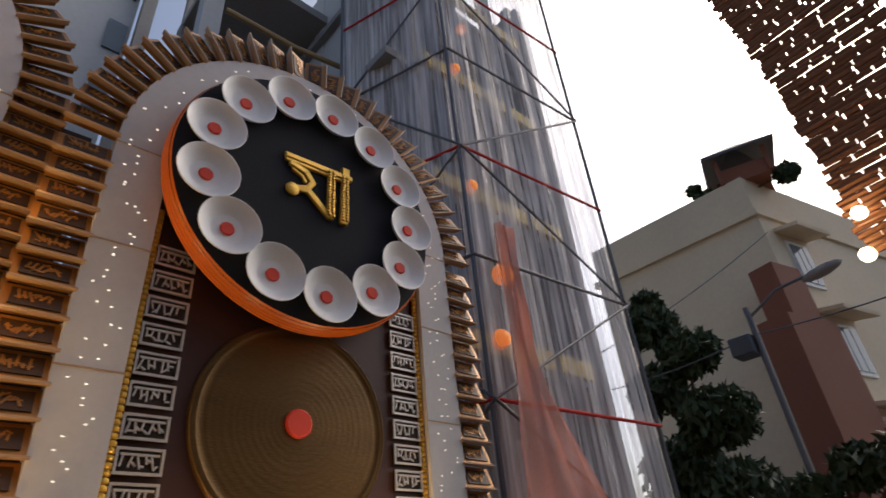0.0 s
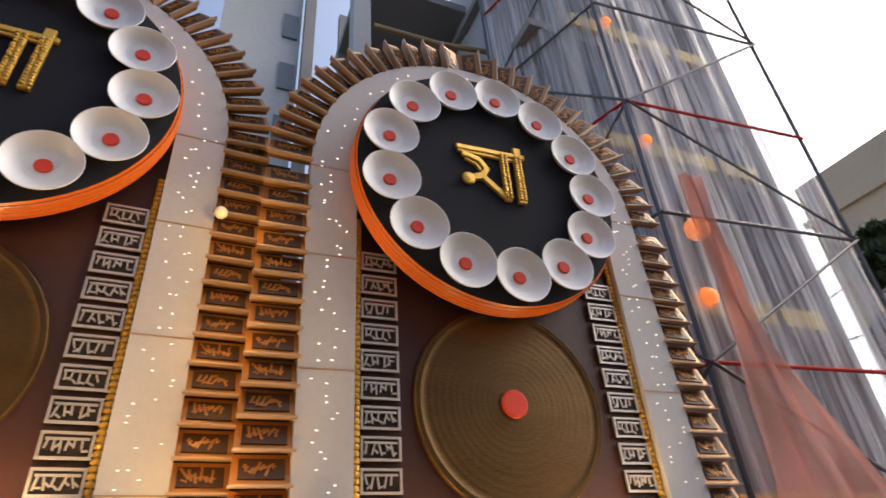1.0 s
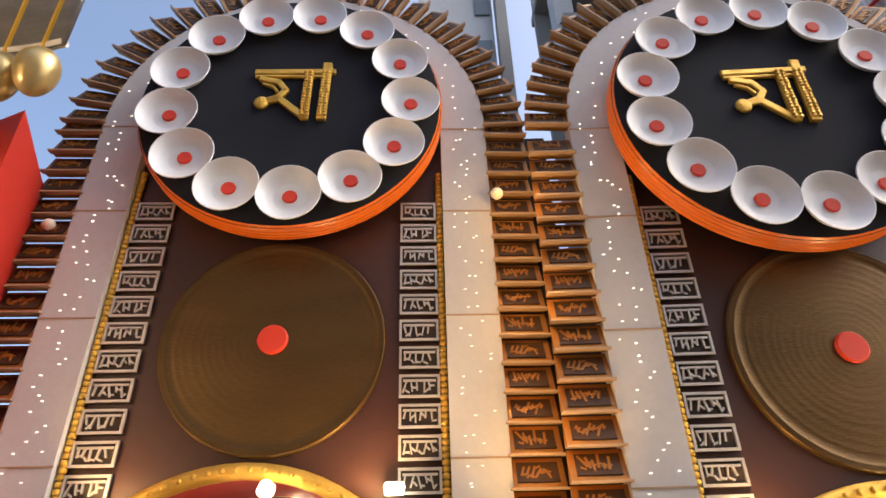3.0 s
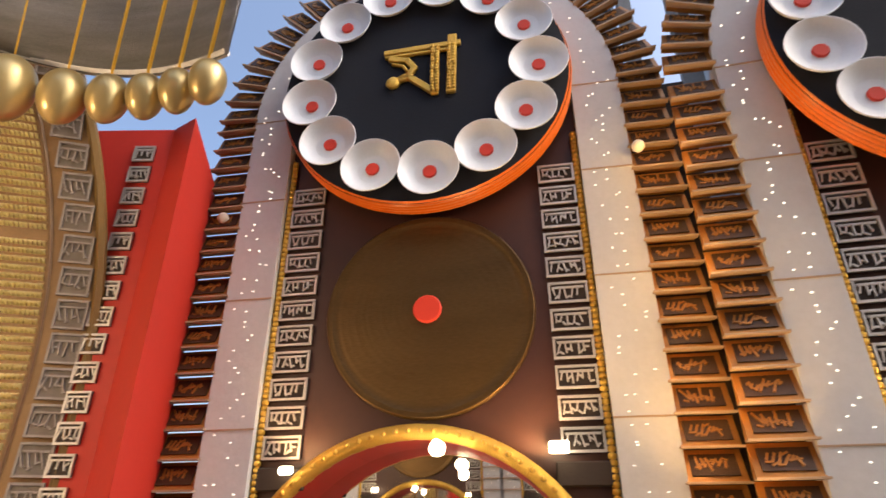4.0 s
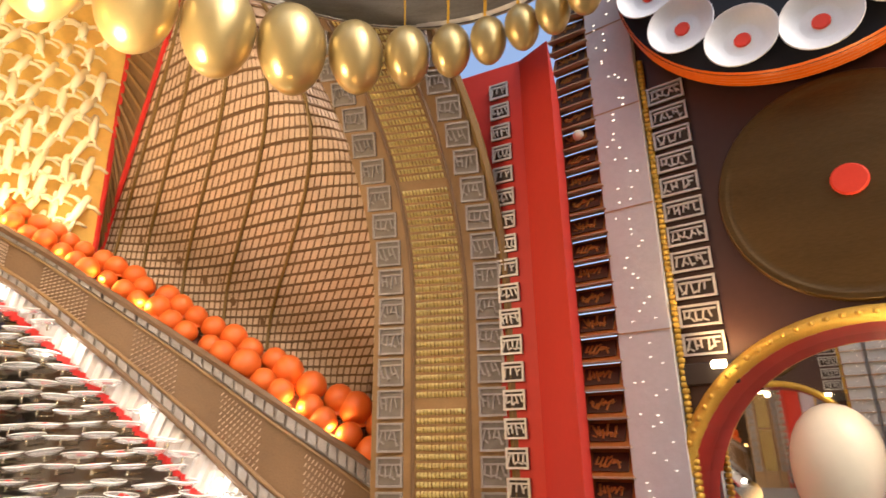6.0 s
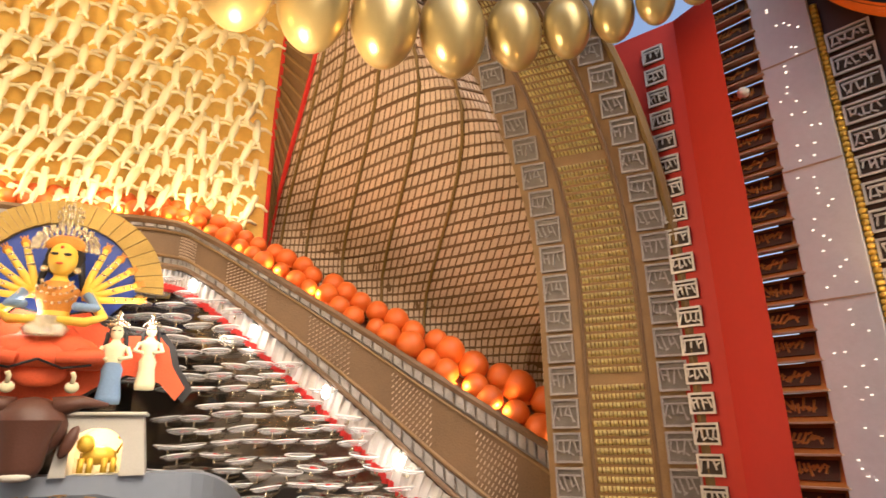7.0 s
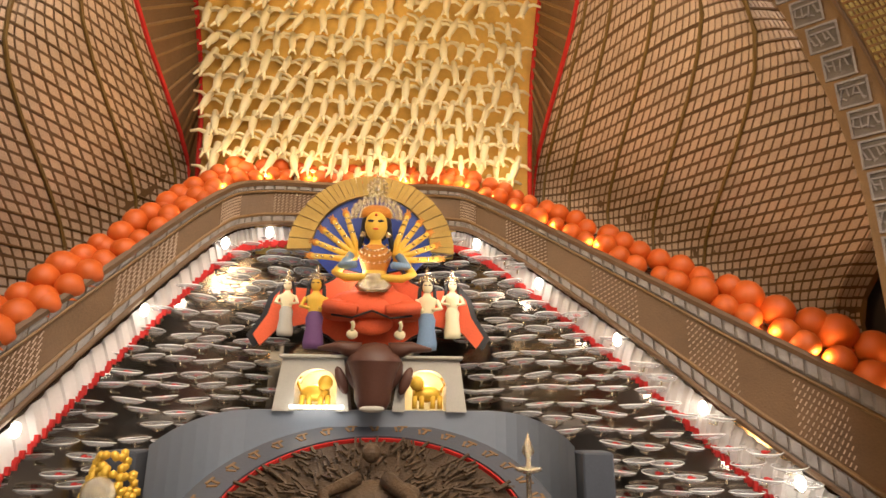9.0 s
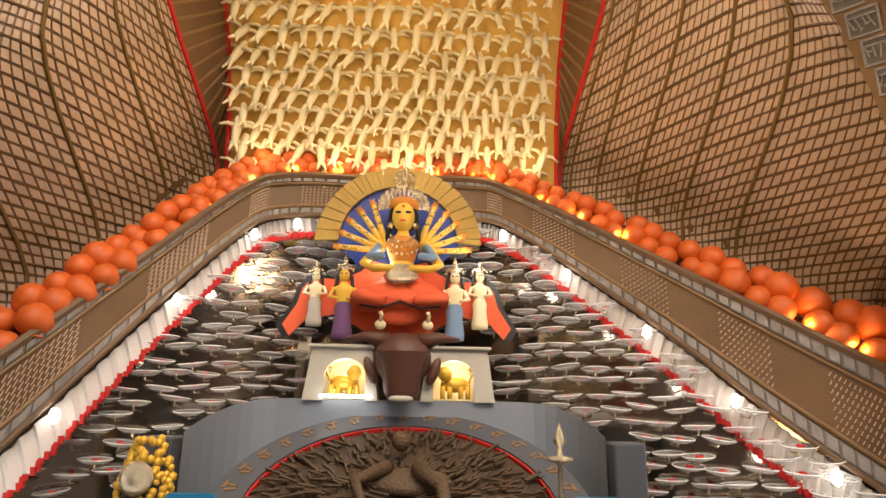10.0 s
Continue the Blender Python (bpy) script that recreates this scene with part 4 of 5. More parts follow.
for x, y, z, ms, lab, h in ATT:
    figure("attendant_statue", CF @ T(x, y, z), ms, lab, h, "attendant idols")
for s in (-1, 1):
    bm = B()
    ball(bm, 0.1, T(0, 0, 0.1), 10, 0, (1, 0.8, 0.9))
    tube(bm, [(0, -0.05, 0.15), (0.02, -0.08, 0.25), (0.0, -0.12, 0.3)], 0.035, 6)
    solid("small_bird_statue", bm, CREAM, CF @ T(-0.02 + s * 0.24, 6.2, 2.06) @ Matrix.Scale(0.6, 4), "small white clay bird at the idol's feet", "statue", smooth=True)
# buffalo head
bm = B()
ball(bm, 0.3, T(0, 0, 0.45), 18, 0, (0.95, 0.7, 1.0))
lathe(bm, [(0, -0.1), (0.13, -0.09), (0.17, 0.0), (0.19, 0.2), (0.26, 0.42)], 16, T(0, -0.12, 0.1) @ Matrix.Diagonal((1, 0.75, 1, 1)))
for s in (-1, 1):
    tube(bm, [(s * 0.16, 0, 0.64), (s * 0.36, 0.02, 0.7), (s * 0.56, 0.0, 0.67)], 0.11, 8, 0, 0.02)
    ball(bm, 0.11, T(s * 0.31, -0.02, 0.32, 0, s * 18), 10, 0, (0.5, 0.4, 1.5))
    ball(bm, 0.03, T(s * 0.13, -0.235, 0.46), 8, 1)
ball(bm, 0.1, T(0, -0.2, 0.02), 10, 1, (1.2, 0.5, 0.4))
solid("buffalo_head_statue", bm, [BUFFALO, STONE], CF @ T(-0.02, 6.08, 1.38) @ Matrix.Diagonal((1.0, 1, 0.87, 1)), "dark brown clay buffalo head between the pedestals", "statue", smooth=True)
# pedestals with lit niches
for s in (-1, 1):
    ped = empty("pedestal", CF @ T(-0.045 + s * 0.575, 6.3, 1.37) @ Matrix.Diagonal((0.78, 1, 0.84, 1)), "grey white pedestal with a lit arched niche", "pedestal", "altar pedestals")
    bm = B()
    arc = [(0.26 * math.cos(math.pi * i / 12) - s * 0.05, 0.28 + 0.2 * math.sin(math.pi * i / 12)) for i in range(13)]
    prism(bm, [(0.26 - s * 0.05, 0.0), (0.47, 0.0), (0.38, 0.6), (-0.38, 0.6), (-0.47, 0.0), (-0.26 - s * 0.05, 0.0)] + list(reversed(arc)), -0.16, 0.22)
    part("body", bm, STONE, ped)
    bm = B()
    box(bm, (0.84, 0.46, 0.04), T(0, 0.02, 0.62), 0.012)
    part("top", bm, STONE, ped)
    bm = B()
    box(bm, (0.6, 0.02, 0.54), T(-s * 0.05, 0.21, 0.28))
    part("niche_back", bm, CREAM, ped)
    bm = B()
    ball(bm, 0.11, T(0, 0, 0.14), 10, 0, (1.35, 0.6, 0.75))
    ball(bm, 0.075, T(-s * 0.1, -0.06, 0.24), 10, 0, (1, 0.8, 1))
    for x in (-0.12, -0.05, 0.06, 0.13):
        tube(bm, [(x, -0.04, 0.12), (x, -0.05, 0.0)], 0.028, 6)
    tube(bm, [(s * 0.14, 0, 0.16), (s * 0.19, 0, 0.26), (s * 0.14, 0, 0.3)], 0.015, 5)
    solid("lion_statue", bm, LION, CF @ T(-0.045 + s * 0.55, 6.24, 1.4), "small golden lion in the lit niche", "statue", "niche lions", smooth=True)
    lamp("niche_bulb", "POINT", cf(-0.045 + s * 0.55, 6.3, 1.7), 4.5, WARM, 0.04)
bm = B()
box(bm, (0.5, 0.04, 0.03), T(-0.55, 6.05, 1.41))
solid("tube_light", bm, TUBE, CF, "short bright tube light on the platform edge", "lamp")
# grey platform with curved front and woven disc
plat = empty("altar_platform", CF, "grey blue platform with curved wings below the idols", "platform")
bm = B()
pl = [(-1.75, 5.3)] + [(-1.75 + 0.52 * (1 - math.cos(math.pi / 2 * i / 8)), 5.3 + 0.9 * math.sin(math.pi / 2 * i / 8)) for i in range(1, 9)]
pl += [(-x - 0.04, y) for x, y in reversed(pl)]
lo, hi = [bm.verts.new((x, y, 0.2)) for x, y in pl], [bm.verts.new((x, y, 1.38 - 0.27 * (6.2 - y) / 0.9)) for x, y in pl]
for i in range(len(pl) - 1):
    bm.faces.new((lo[i], lo[i + 1], hi[i + 1], hi[i]))
back = [bm.verts.new((x, 6.6, v.co.z)) for (x, y), v in zip(pl, hi)]
for i in range(len(pl) - 1):
    bm.faces.new((hi[i], hi[i + 1], back[i + 1], back[i]))
part("body", bm, GREY, plat)
for x in (-1.9, 1.85):
    bm = B()
    box(bm, (0.26, 0.26, 1.08), T(x, 5.25, 0.54), 0.015)
    part("end_post", bm, GREY_DARK, plat, "dark slate end post")
disc = empty("woven_disc", CF @ T(0.03, 5.0, 0.56, 26) @ Matrix.Scale(1.2, 4), "large round dark straw relief with inscribed grey rim", "relief disc")
bm = B()
lathe(bm, [(1.0, 0.0), (1.0, 0.06), (1.22, 0.06), (1.24, 0.03), (1.24, -0.1)], 64)
part("rim", bm, GREY_DARK, disc, "slate grey rim with worn marks")
bm = B()
lathe(bm, [(0.985, 0.0), (0.985, 0.045), (0.999, 0.045), (0.999, 0.0)], 64)
part("red_edge", bm, FRINGE, disc, "thin red edge")
bm = B()
lathe(bm, [(0, 0.02), (0.98, 0.02)], 48)
part("back", bm, WOVEN, disc)
bm = B()
rnd = random.Random(2)
for i in range(700):
    a, r = rnd.uniform(0, 2 * math.pi), 0.96 * math.sqrt(rnd.uniform(0.03, 1))
    l = rnd.uniform(0.06, 0.16)
    box(bm, (l, 0.018, 0.016), T(r * math.cos(a), r * math.sin(a), 0.035 + rnd.uniform(0, 0.03), 0, rnd.uniform(-14, 14), math.degrees(a) + rnd.uniform(-25, 25)))
tagged(part("straw", bm, WOVEN, disc, "splayed dark straw"), kind="stuff")
bm = B()
ball(bm, 0.22, T(0.05, 0.25, 0.06), 16, 0, (1.3, 0.6, 0.3))
tube(bm, [(0.1, 0.25, 0.16), (0.25, 0.0, 0.2), (0.3, -0.35, 0.14)], 0.06, 8, 0, 0.03)
tube(bm, [(-0.1, 0.3, 0.14), (-0.3, 0.1, 0.16), (-0.2, -0.15, 0.1)], 0.05, 8, 0, 0.03)
ball(bm, 0.07, T(-0.02, 0.52, 0.2), 10)
part("relief", bm, WOVEN, disc, "raised brown relief shape", True)
for i in range(36):
    a = 2 * math.pi * i / 36
    bm = B()
    box(bm, (0.08, 0.02, 0.01), T(1.16 * math.cos(a), 1.16 * math.sin(a), 0.062, 0, 0, math.degrees(a) + 90))
    box(bm, (0.018, 0.08, 0.01), T(1.12 * math.cos(a), 1.12 * math.sin(a), 0.0615, 0, 0, math.degrees(a) + 80))
    box(bm, (0.018, 0.07, 0.01), T(1.11 * math.cos(a + 0.04), 1.11 * math.sin(a + 0.04), 0.0618, 0, 0, math.degrees(a) + 110))
    part("rim_mark", bm, JAMB, disc)
# garlanded post, blue seats, oil lamp
gar = empty("garlanded_post", CF @ T(-1.86, 4.95, 0.0), "post heaped with yellow marigold garlands and a silver medallion", "garland")
bm = B()
box(bm, (0.3, 0.2, 0.8), T(0, 0.05, 0.4), 0.02)
part("post", bm, GREY_DARK, gar)
bm = B()
rnd = random.Random(6)
for i in range(170):
    t = rnd.random()
    a = rnd.uniform(math.pi, 2 * math.pi)
    r = 0.2 - 0.12 * max(0, t - 0.6) / 0.4
    ball(bm, rnd.uniform(0.025, 0.04), T(r * math.cos(a), 0.05 + 0.15 * math.sin(a), 0.25 + 0.85 * t), 6)
tagged(part("marigolds", bm, LION, gar, "yellow marigold heads", True), kind="stuff")
bm = B()
lathe(bm, [(0, 0.03), (0.04, 0.035), (0.05, 0.02), (0.08, 0.035), (0.11, 0.025), (0.12, 0)], 20, T(0.0, -0.15, 0.82, 90))
part("medallion", bm, TIARA, gar, "round silver medallion", True)
for x in (-1.45, 1.45):
    bm = B()
    prof = [(-0.2, 0.0), (-0.2, 0.5), (-0.15, 0.56), (0.15, 0.56), (0.2, 0.5), (0.2, 0.0)]
    prism(bm, prof, 0, 0.04)
    solid("blue_chair_back", bm, BLUE_CHAIR, CF @ T(x, 4.75, 0.17), "bright blue plastic chair back below the platform", "chair", "blue chairs")
bm = B()
lathe(bm, [(0.1, 0), (0.1, 0.02), (0.02, 0.05), (0.02, 0.6), (0.1, 0.63), (0.1, 0.65), (0.02, 0.66), (0.02, 0.72), (0.05, 0.76), (0.0, 0.9)], 14)
solid("oil_lamp_stand", bm, TIARA, CF @ T(1.2, 4.8, 0.35), "slim silver oil lamp stand by the platform", "lamp stand", smooth=True)

# ---- egg canopy over the portal ----
canopy = empty("portal_canopy", CF, "silver woven canopy with orange ribs hung over the portal", "canopy")


def egg_radius(x):
    return 0.275 - 0.145 * min(1.0, max(0.0, (x - 2.85) / 1.45))


def rim(t):
    """Rim of the canopy in plan, t 0..1 from the red pier round towards the far side."""
    a = radians(86 - 150 * t)
    c, s = math.cos(a), math.sin(a)
    x = 1.9 + 2.5 * math.copysign(abs(s) ** 0.87, s)
    return Vector((x, 1.6 + 2.2 * c ** 0.87, 4.84 + 1.3 * egg_radius(x)))


TS = np.linspace(0.0, 1.0, 60)
bm = B()
rows = []
for t in TS:
    p = rim(t)
    rows.append([p + Vector((-0.25 * k, -0.42 * k, 0.8 * k + 0.03)) for k in (0, 0.4, 0.8, 1.2, 1.8)])
sheet(bm, rows)
solidify(part("cloth", bm, CANOPY, canopy, smooth=True), 0.03)
bm = B()
tube(bm, [rim(t) + Vector((0, 0, 0.06)) for t in TS], 0.035, 6)
part("hem", bm, SILVER, canopy)
RIB_AT = []
t, last = 0.02, None
while t < 0.99:
    p = rim(t)
    if last is None or (p - last).length > 1.02 * (egg_radius(p.x) + egg_radius(last.x)):
        RIB_AT.append(p)
        last = p
    t += 0.002
for p in RIB_AT:
    bm = B()
    tube(bm, [p + Vector((-0.25 * k, -0.42 * k + 0.03, 0.8 * k)) for k in (0, 0.4, 0.8, 1.2, 1.8)], 0.022, 6)
    part("rib", bm, LION, canopy, "orange cloth rib")


def gold_egg_mesh():
    bm = B()
    prof = [(math.sin(math.pi * i / 14) * (1.0 - 0.1 * math.cos(math.pi * i / 14)) if 0 < i < 14 else 0, -1.45 * math.cos(math.pi * i / 14)) for i in range(15)]
    lathe(bm, prof, 22)
    return finish(bm, "golden_egg", EGG_GOLD, True)


GEGG = gold_egg_mesh()
for k, p in enumerate(RIB_AT):
    r = egg_radius(p.x)
    ob = new("golden_egg", GEGG)
    ob.matrix_world = CF @ T(p.x, p.y, p.z - 1.35 * r, 0, 4 * math.sin(5.0 * k), 0) @ Matrix.Scale(r, 4)
    tagged(ob, "large shiny golden egg hanging from the canopy rim", "golden egg", "golden eggs on the canopy")

# ---- vault lamps and added fill lights of the shrine ----
for x in (-1.8, -0.9, 0.0, 0.9, 1.5):
    lamp("vault_lamp", "POINT", cf(x, 6.85, 4.25), 4.5, (1.0, 0.76, 0.4), 0.15)
# fills with no visible source: they brighten hall, altar and right jamb
lamp("hall_fill", "POINT", cf(-0.6, 3.6, 5.2), 240, WARM, 0.4)
lamp("hall_fill", "POINT", cf(1.3, 3.6, 3.7), 190, WARM, 0.3)
lamp("altar_fill", "SPOT", cf(-0.1, 3.0, 5.2), 110, COOL, 0.1, cf(-0.1, 6.5, 2.8), 60)
lamp("gate_fill", "SPOT", cf(2.0, 2.0, 1.0), 100, AMBER, 0.2, cf(4.4, 4.6, 3.0), 90)

# ---- closing walls of the shrine ----
bm = B()
box(bm, (11, 0.15, 9), T(-0.3, 8.2, 4.5))
solid("wall_back", bm, DARK, CF, "dark back wall of the shrine", "wall", kind="structure")
bm = B()
box(bm, (11, 4.4, 0.15), T(-0.3, 6.0, 8.2))
solid("ceiling", bm, DARK, CF, "dark ceiling over the shrine", "ceiling", kind="structure")
for x in (-5.8, 5.3):
    bm = B()
    h = 8.0 if x < 0 else 4.9
    box(bm, (0.12, 4.3, h), T(x, 6.0, h / 2))
    solid("wall_side", bm, DARK, CF, "dark outer wall of the shrine", "wall", kind="structure")

# ---- outside: sheeted scaffold, buildings, tree, street lamp, bamboo arch ----
OF = PF    # courtyard surroundings
ZL = [1.9, 4.3, 6.65, 8.95, 11.6, 14.1, 16.6]
P1, P2, P3 = Vector((8.95, 1.05, 0)), Vector((12.85, 0.75, 0)), Vector((8.1, 3.6, 0))
scaf = empty("scaffold", OF, "steel tube scaffold round the unfinished building", "scaffold")
for p in (P1, P2, P3, (P1 + P2) / 2 + Vector((0, 0.3, 0))):
    bm = B()
    tube(bm, [p + Vector((0, 0, z)) for z in (0, 9, 18)], 0.04, 6)
    part("upright", bm, STEEL, scaf)
for i, z in enumerate(ZL):
    for a, b in ((P1, P2), (P1, P3)):
        bm = B()
        tube(bm, [a + Vector((0, -0.05, z)), b + Vector((0, -0.05, z))], 0.03, 6)
        part("rail", bm, FRINGE if i % 2 else STEEL, scaf)
        if i + 1 < len(ZL):
            bm = B()
            q = (a, b) if i % 2 else (b, a)
            tube(bm, [q[0] + Vector((0, -0.07, z)), q[1] + Vector((0, -0.07, ZL[i + 1]))], 0.026, 6)
            part("brace", bm, STEEL, scaf)
sheeting = empty("plastic_sheeting", OF, "hazy streaked plastic sheeting hung on the scaffold", "sheeting")
rnd = random.Random(14)
for a, b, n in ((P1, P2, 44), (P1, P3, 24)):
    bm = B()
    rows = []
    for i in range(n + 1):
        q = a + (b - a) * i / n
        off = Vector((rnd.uniform(-0.05, 0.05), rnd.uniform(-0.06, 0.06) + 0.08, 0))
        rows.append([q + off + Vector((0, 0, z)) for z in (0.5, 4, 8, 12, 18)])
    sheet(bm, rows)
    part("sheet", bm, SHEET, sheeting, smooth=True)
unf = empty("unfinished_building", OF, "unfinished concrete building with yellow slab edges", "building")
for z in (2.6, 5.6, 8.9, 12.3, 15.6):
    bm = B()
    box(bm, (5.4, 6, 0.22), T(11.0, 5.2, z))
    part("slab", bm, CONCRETE, unf)
    bm = B()
    box(bm, (3.9, 0.12, 0.36), T(11.1, 1.95, z + 0.1))
    part("slab_edge", bm, YELLOW_SLAB, unf, "yellow painted slab edge")
for x in (9.2, 10.6, 12.2, 13.4):
    for y in (2.3, 6):
        bm = B()
        box(bm, (0.3, 0.3, 18), T(x, y, 9))
        part("column", bm, CONCRETE, unf)
bm = B()
box(bm, (5.6, 0.2, 18), T(11.0, 3.6, 9))
part("rear_wall", bm, CONCRETE, unf)
bm = B()
box(bm, (0.2, 6, 18), T(13.6, 5.0, 9))
part("end_wall", bm, CONCRETE, unf)
bm = B()
box(bm, (0.2, 5, 18), T(8.6, 6.2, 9))
part("side_wall", bm, PALE_WALL, unf)
net = empty("orange_net", OF @ T(9.12, 0.7, 0), "loose orange net hanging over the sheeting", "net")
bm = B()
rows = []
for i in range(22):
    z = 7.2 - 6.4 * i / 21
    wdt = 0.5 + 3.4 * (max(0, i - 7) / 14) ** 1.3
    rows.append([Vector((0.12 + wdt * (j / 9 - 0.15) + 0.03 * math.sin(j * 3 + i), 0.08 * math.sin(j * 2.4), z)) for j in range(10)])
sheet(bm, rows)
part("cloth", bm, ORANGE_NET, net, smooth=True)
for x, y, z, r in ((9.75, 0.9, 6.6, 0.2), (9.45, 0.9, 5.35, 0.16), (9.3, 0.95, 8.3, 0.13), (9.3, 0.95, 11.4, 0.12), (9.7, 0.95, 13.0, 0.12)):
    bm = B()
    ball(bm, r, None, 12)
    solid("orange_globe", bm, AMBER_GLOW, OF @ T(x, y + 0.25, z), "small glowing orange globe lamp behind the sheeting", "lamp", "orange globe lamps", smooth=True)
# unseen lamp below the globes, added so the net glows orange
lamp("net_glow_lamp", "POINT", OF @ Vector((9.7, 1.3, 1.9)), 25, (1.0, 0.28, 0.14), 0.15)
# pale building and concrete block seen over the panels
tower = empty("pale_tower", OF, "tall pale plastered building with small windows", "building")
bm = B()
box(bm, (2.6, 3, 26), T(3.2, 11.2, 13))
part("wall", bm, PALE_WALL, tower)
for z in (14.6, 17.0, 19.5, 22):
    bm = B()
    box(bm, (0.5, 0.12, 1.2), T(4.15, 9.68, z))
    part("window", bm, PANE, tower)
bm = B()
box(bm, (0.35, 0.5, 26), T(4.75, 9.5, 13))
part("pipe_shaft", bm, CONCRETE, tower)
block = empty("concrete_block", OF, "grey concrete building under construction with railings", "building")
bm = B()
box(bm, (3.6, 3, 0.3), T(7.2, 6.5, 13.0))
part("floor_slab", bm, CONCRETE, block)
bm = B()
box(bm, (3.6, 3, 0.3), T(7.2, 6.5, 16.4))
part("floor_slab", bm, CONCRETE, block)
bm = B()
box(bm, (3.6, 0.2, 18), T(7.2, 7.6, 9))
part("wall", bm, CONCRETE, block)
for x in (5.5, 8.7):
    bm = B()
    box(bm, (0.45, 0.45, 18), T(x, 5.4, 9))
    part("column", bm, PALE_WALL, block)
for k in range(9):
    bm = B()
    tube(bm, [(5.6 + 0.36 * k, 5.05, 11.5), (5.6 + 0.36 * k, 5.05, 13.0)], 0.02, 5)
    part("rod", bm, STEEL, block)
for z in (11.8, 12.3, 12.8):
    bm = B()
    tube(bm, [(5.3, 5.0, z), (8.8, 5.0, z - 0.2)], 0.03, 5)
    part("rail", bm, STEEL, block)
bm = B()
tube(bm, [(5.6, 4.5, 13.8), (7.2, 4.3, 13.55), (9.2, 3.9, 13.4)], 0.07, 7)
solid("bamboo_pole", bm, BAMBOO, OF, "long bamboo pole tied across the scaffold", "pole")
# cream house
house = empty("cream_house", OF, "cream rendered house with brick red pier and cornice", "house")
C0, CL, CR = Vector((24.5, 0.5, 0)), Vector((24.3, 7.5, 0)), Vector((34.5, -1.82, 0))
bm = B()
pl = [C0, CL, CL + (CR - C0), CR]
lo, hi = [bm.verts.new((p.x, p.y, 0)) for p in pl], [bm.verts.new((p.x, p.y, 14.6)) for p in pl]
bm.faces.new(lo), bm.faces.new(hi)
for i in range(4):
    bm.faces.new((lo[i], lo[(i + 1) % 4], hi[(i + 1) % 4], hi[i]))
part("wall", bm, CREAM_WALL, house)
mid = (C0 + CL + CR + CL + (CR - C0)) / 4
for z, g, h in ((13.6, 1.035, 0.28), (14.95, 1.0, 0.75)):
    bm = B()
    q = [mid + (p - mid) * g for p in pl]
    lo, hi = [bm.verts.new((p.x, p.y, z - h / 2)) for p in q], [bm.verts.new((p.x, p.y, z + h / 2)) for p in q]
    bm.faces.new(lo), bm.faces.new(hi)
    for i in range(4):
        bm.faces.new((lo[i], lo[(i + 1) % 4], hi[(i + 1) % 4], hi[i]))
    part("cornice" if g > 1 else "parapet", bm, CREAM_WALL, house)
ang = math.degrees(math.atan2(CR.y - C0.y, CR.x - C0.x))
FACE = T(C0.x, C0.y, 0, 0, 0, ang)
bm = B()
box(bm, (1.6, 0.9, 10.9), FACE @ T(-0.6, 0.0, 5.45))
box(bm, (2.7, 1.1, 8.9), FACE @ T(-0.6, 0.0, 4.45))
part("brick_red_pier", bm, BRICK_RED, house, "brick red rendered pier")
for x, z, w in ((1.7, 11.6, 1.3), (2.2, 8.3, 1.5), (2.5, 5.0, 1.6)):
    bm = B()
    box(bm, (w, 0.1, 1.9), FACE @ T(x, -0.03, z))
    win = part("window", bm, WHITE_PAINT, house, "white window frame")
    for k in (-0.5, 0, 0.5):
        bm = B()
        box(bm, (w * 0.27, 0.04, 1.6), FACE @ T(x + k * w * 0.62, -0.09, z))
        part("pane", bm, PANE, win)
    bm = B()
    box(bm, (w + 0.8, 0.9, 0.14), FACE @ T(x, -0.45, z + 1.25, 12))
    part("window_hood", bm, CREAM_WALL, house)
tank = empty("roof_shelter", OF @ T(25.6, 0.6, 15.3, 0, 0, 20), "small dark hipped shelter on the roof corner", "roof shelter")
bm = B()
for x in (-0.9, 0.9):
    for y in (-0.9, 0.9):
        box(bm, (0.15, 0.15, 1.2), T(x, y, 0.6))
box(bm, (1.7, 1.7, 0.7), T(0, 0, 0.35))
part("frame", bm, BRICK_RED, tank)
bm = B()
lathe(bm, [(1.9, 1.15), (1.95, 1.25), (0.2, 2.2), (0, 2.2)], 4, T(0, 0, 0, 0, 0, 45))
part("roof", bm, GREY_DARK, tank)


def leaf_cloud(bm, c, r, n, rnd, size=0.16):
    for _ in range(n):
        d = Vector((rnd.gauss(0, 1), rnd.gauss(0, 1), rnd.gauss(0, 1))).normalized() * r * rnd.uniform(0.45, 1.05)
        p = Vector(c) + Vector((d.x, d.y, d.z * 0.8))
        m = Matrix.Translation(p) @ Euler((rnd.uniform(0, 6), rnd.uniform(0, 6), rnd.uniform(0, 6))).to_matrix().to_4x4()
        s = size * rnd.uniform(0.6, 1.3)
        v = [bm.verts.new(m @ Vector(q)) for q in ((-s, 0, 0), (0, -s * 0.45, 0.02), (s, 0, 0), (0, s * 0.45, 0.02))]
        bm.faces.new(v)


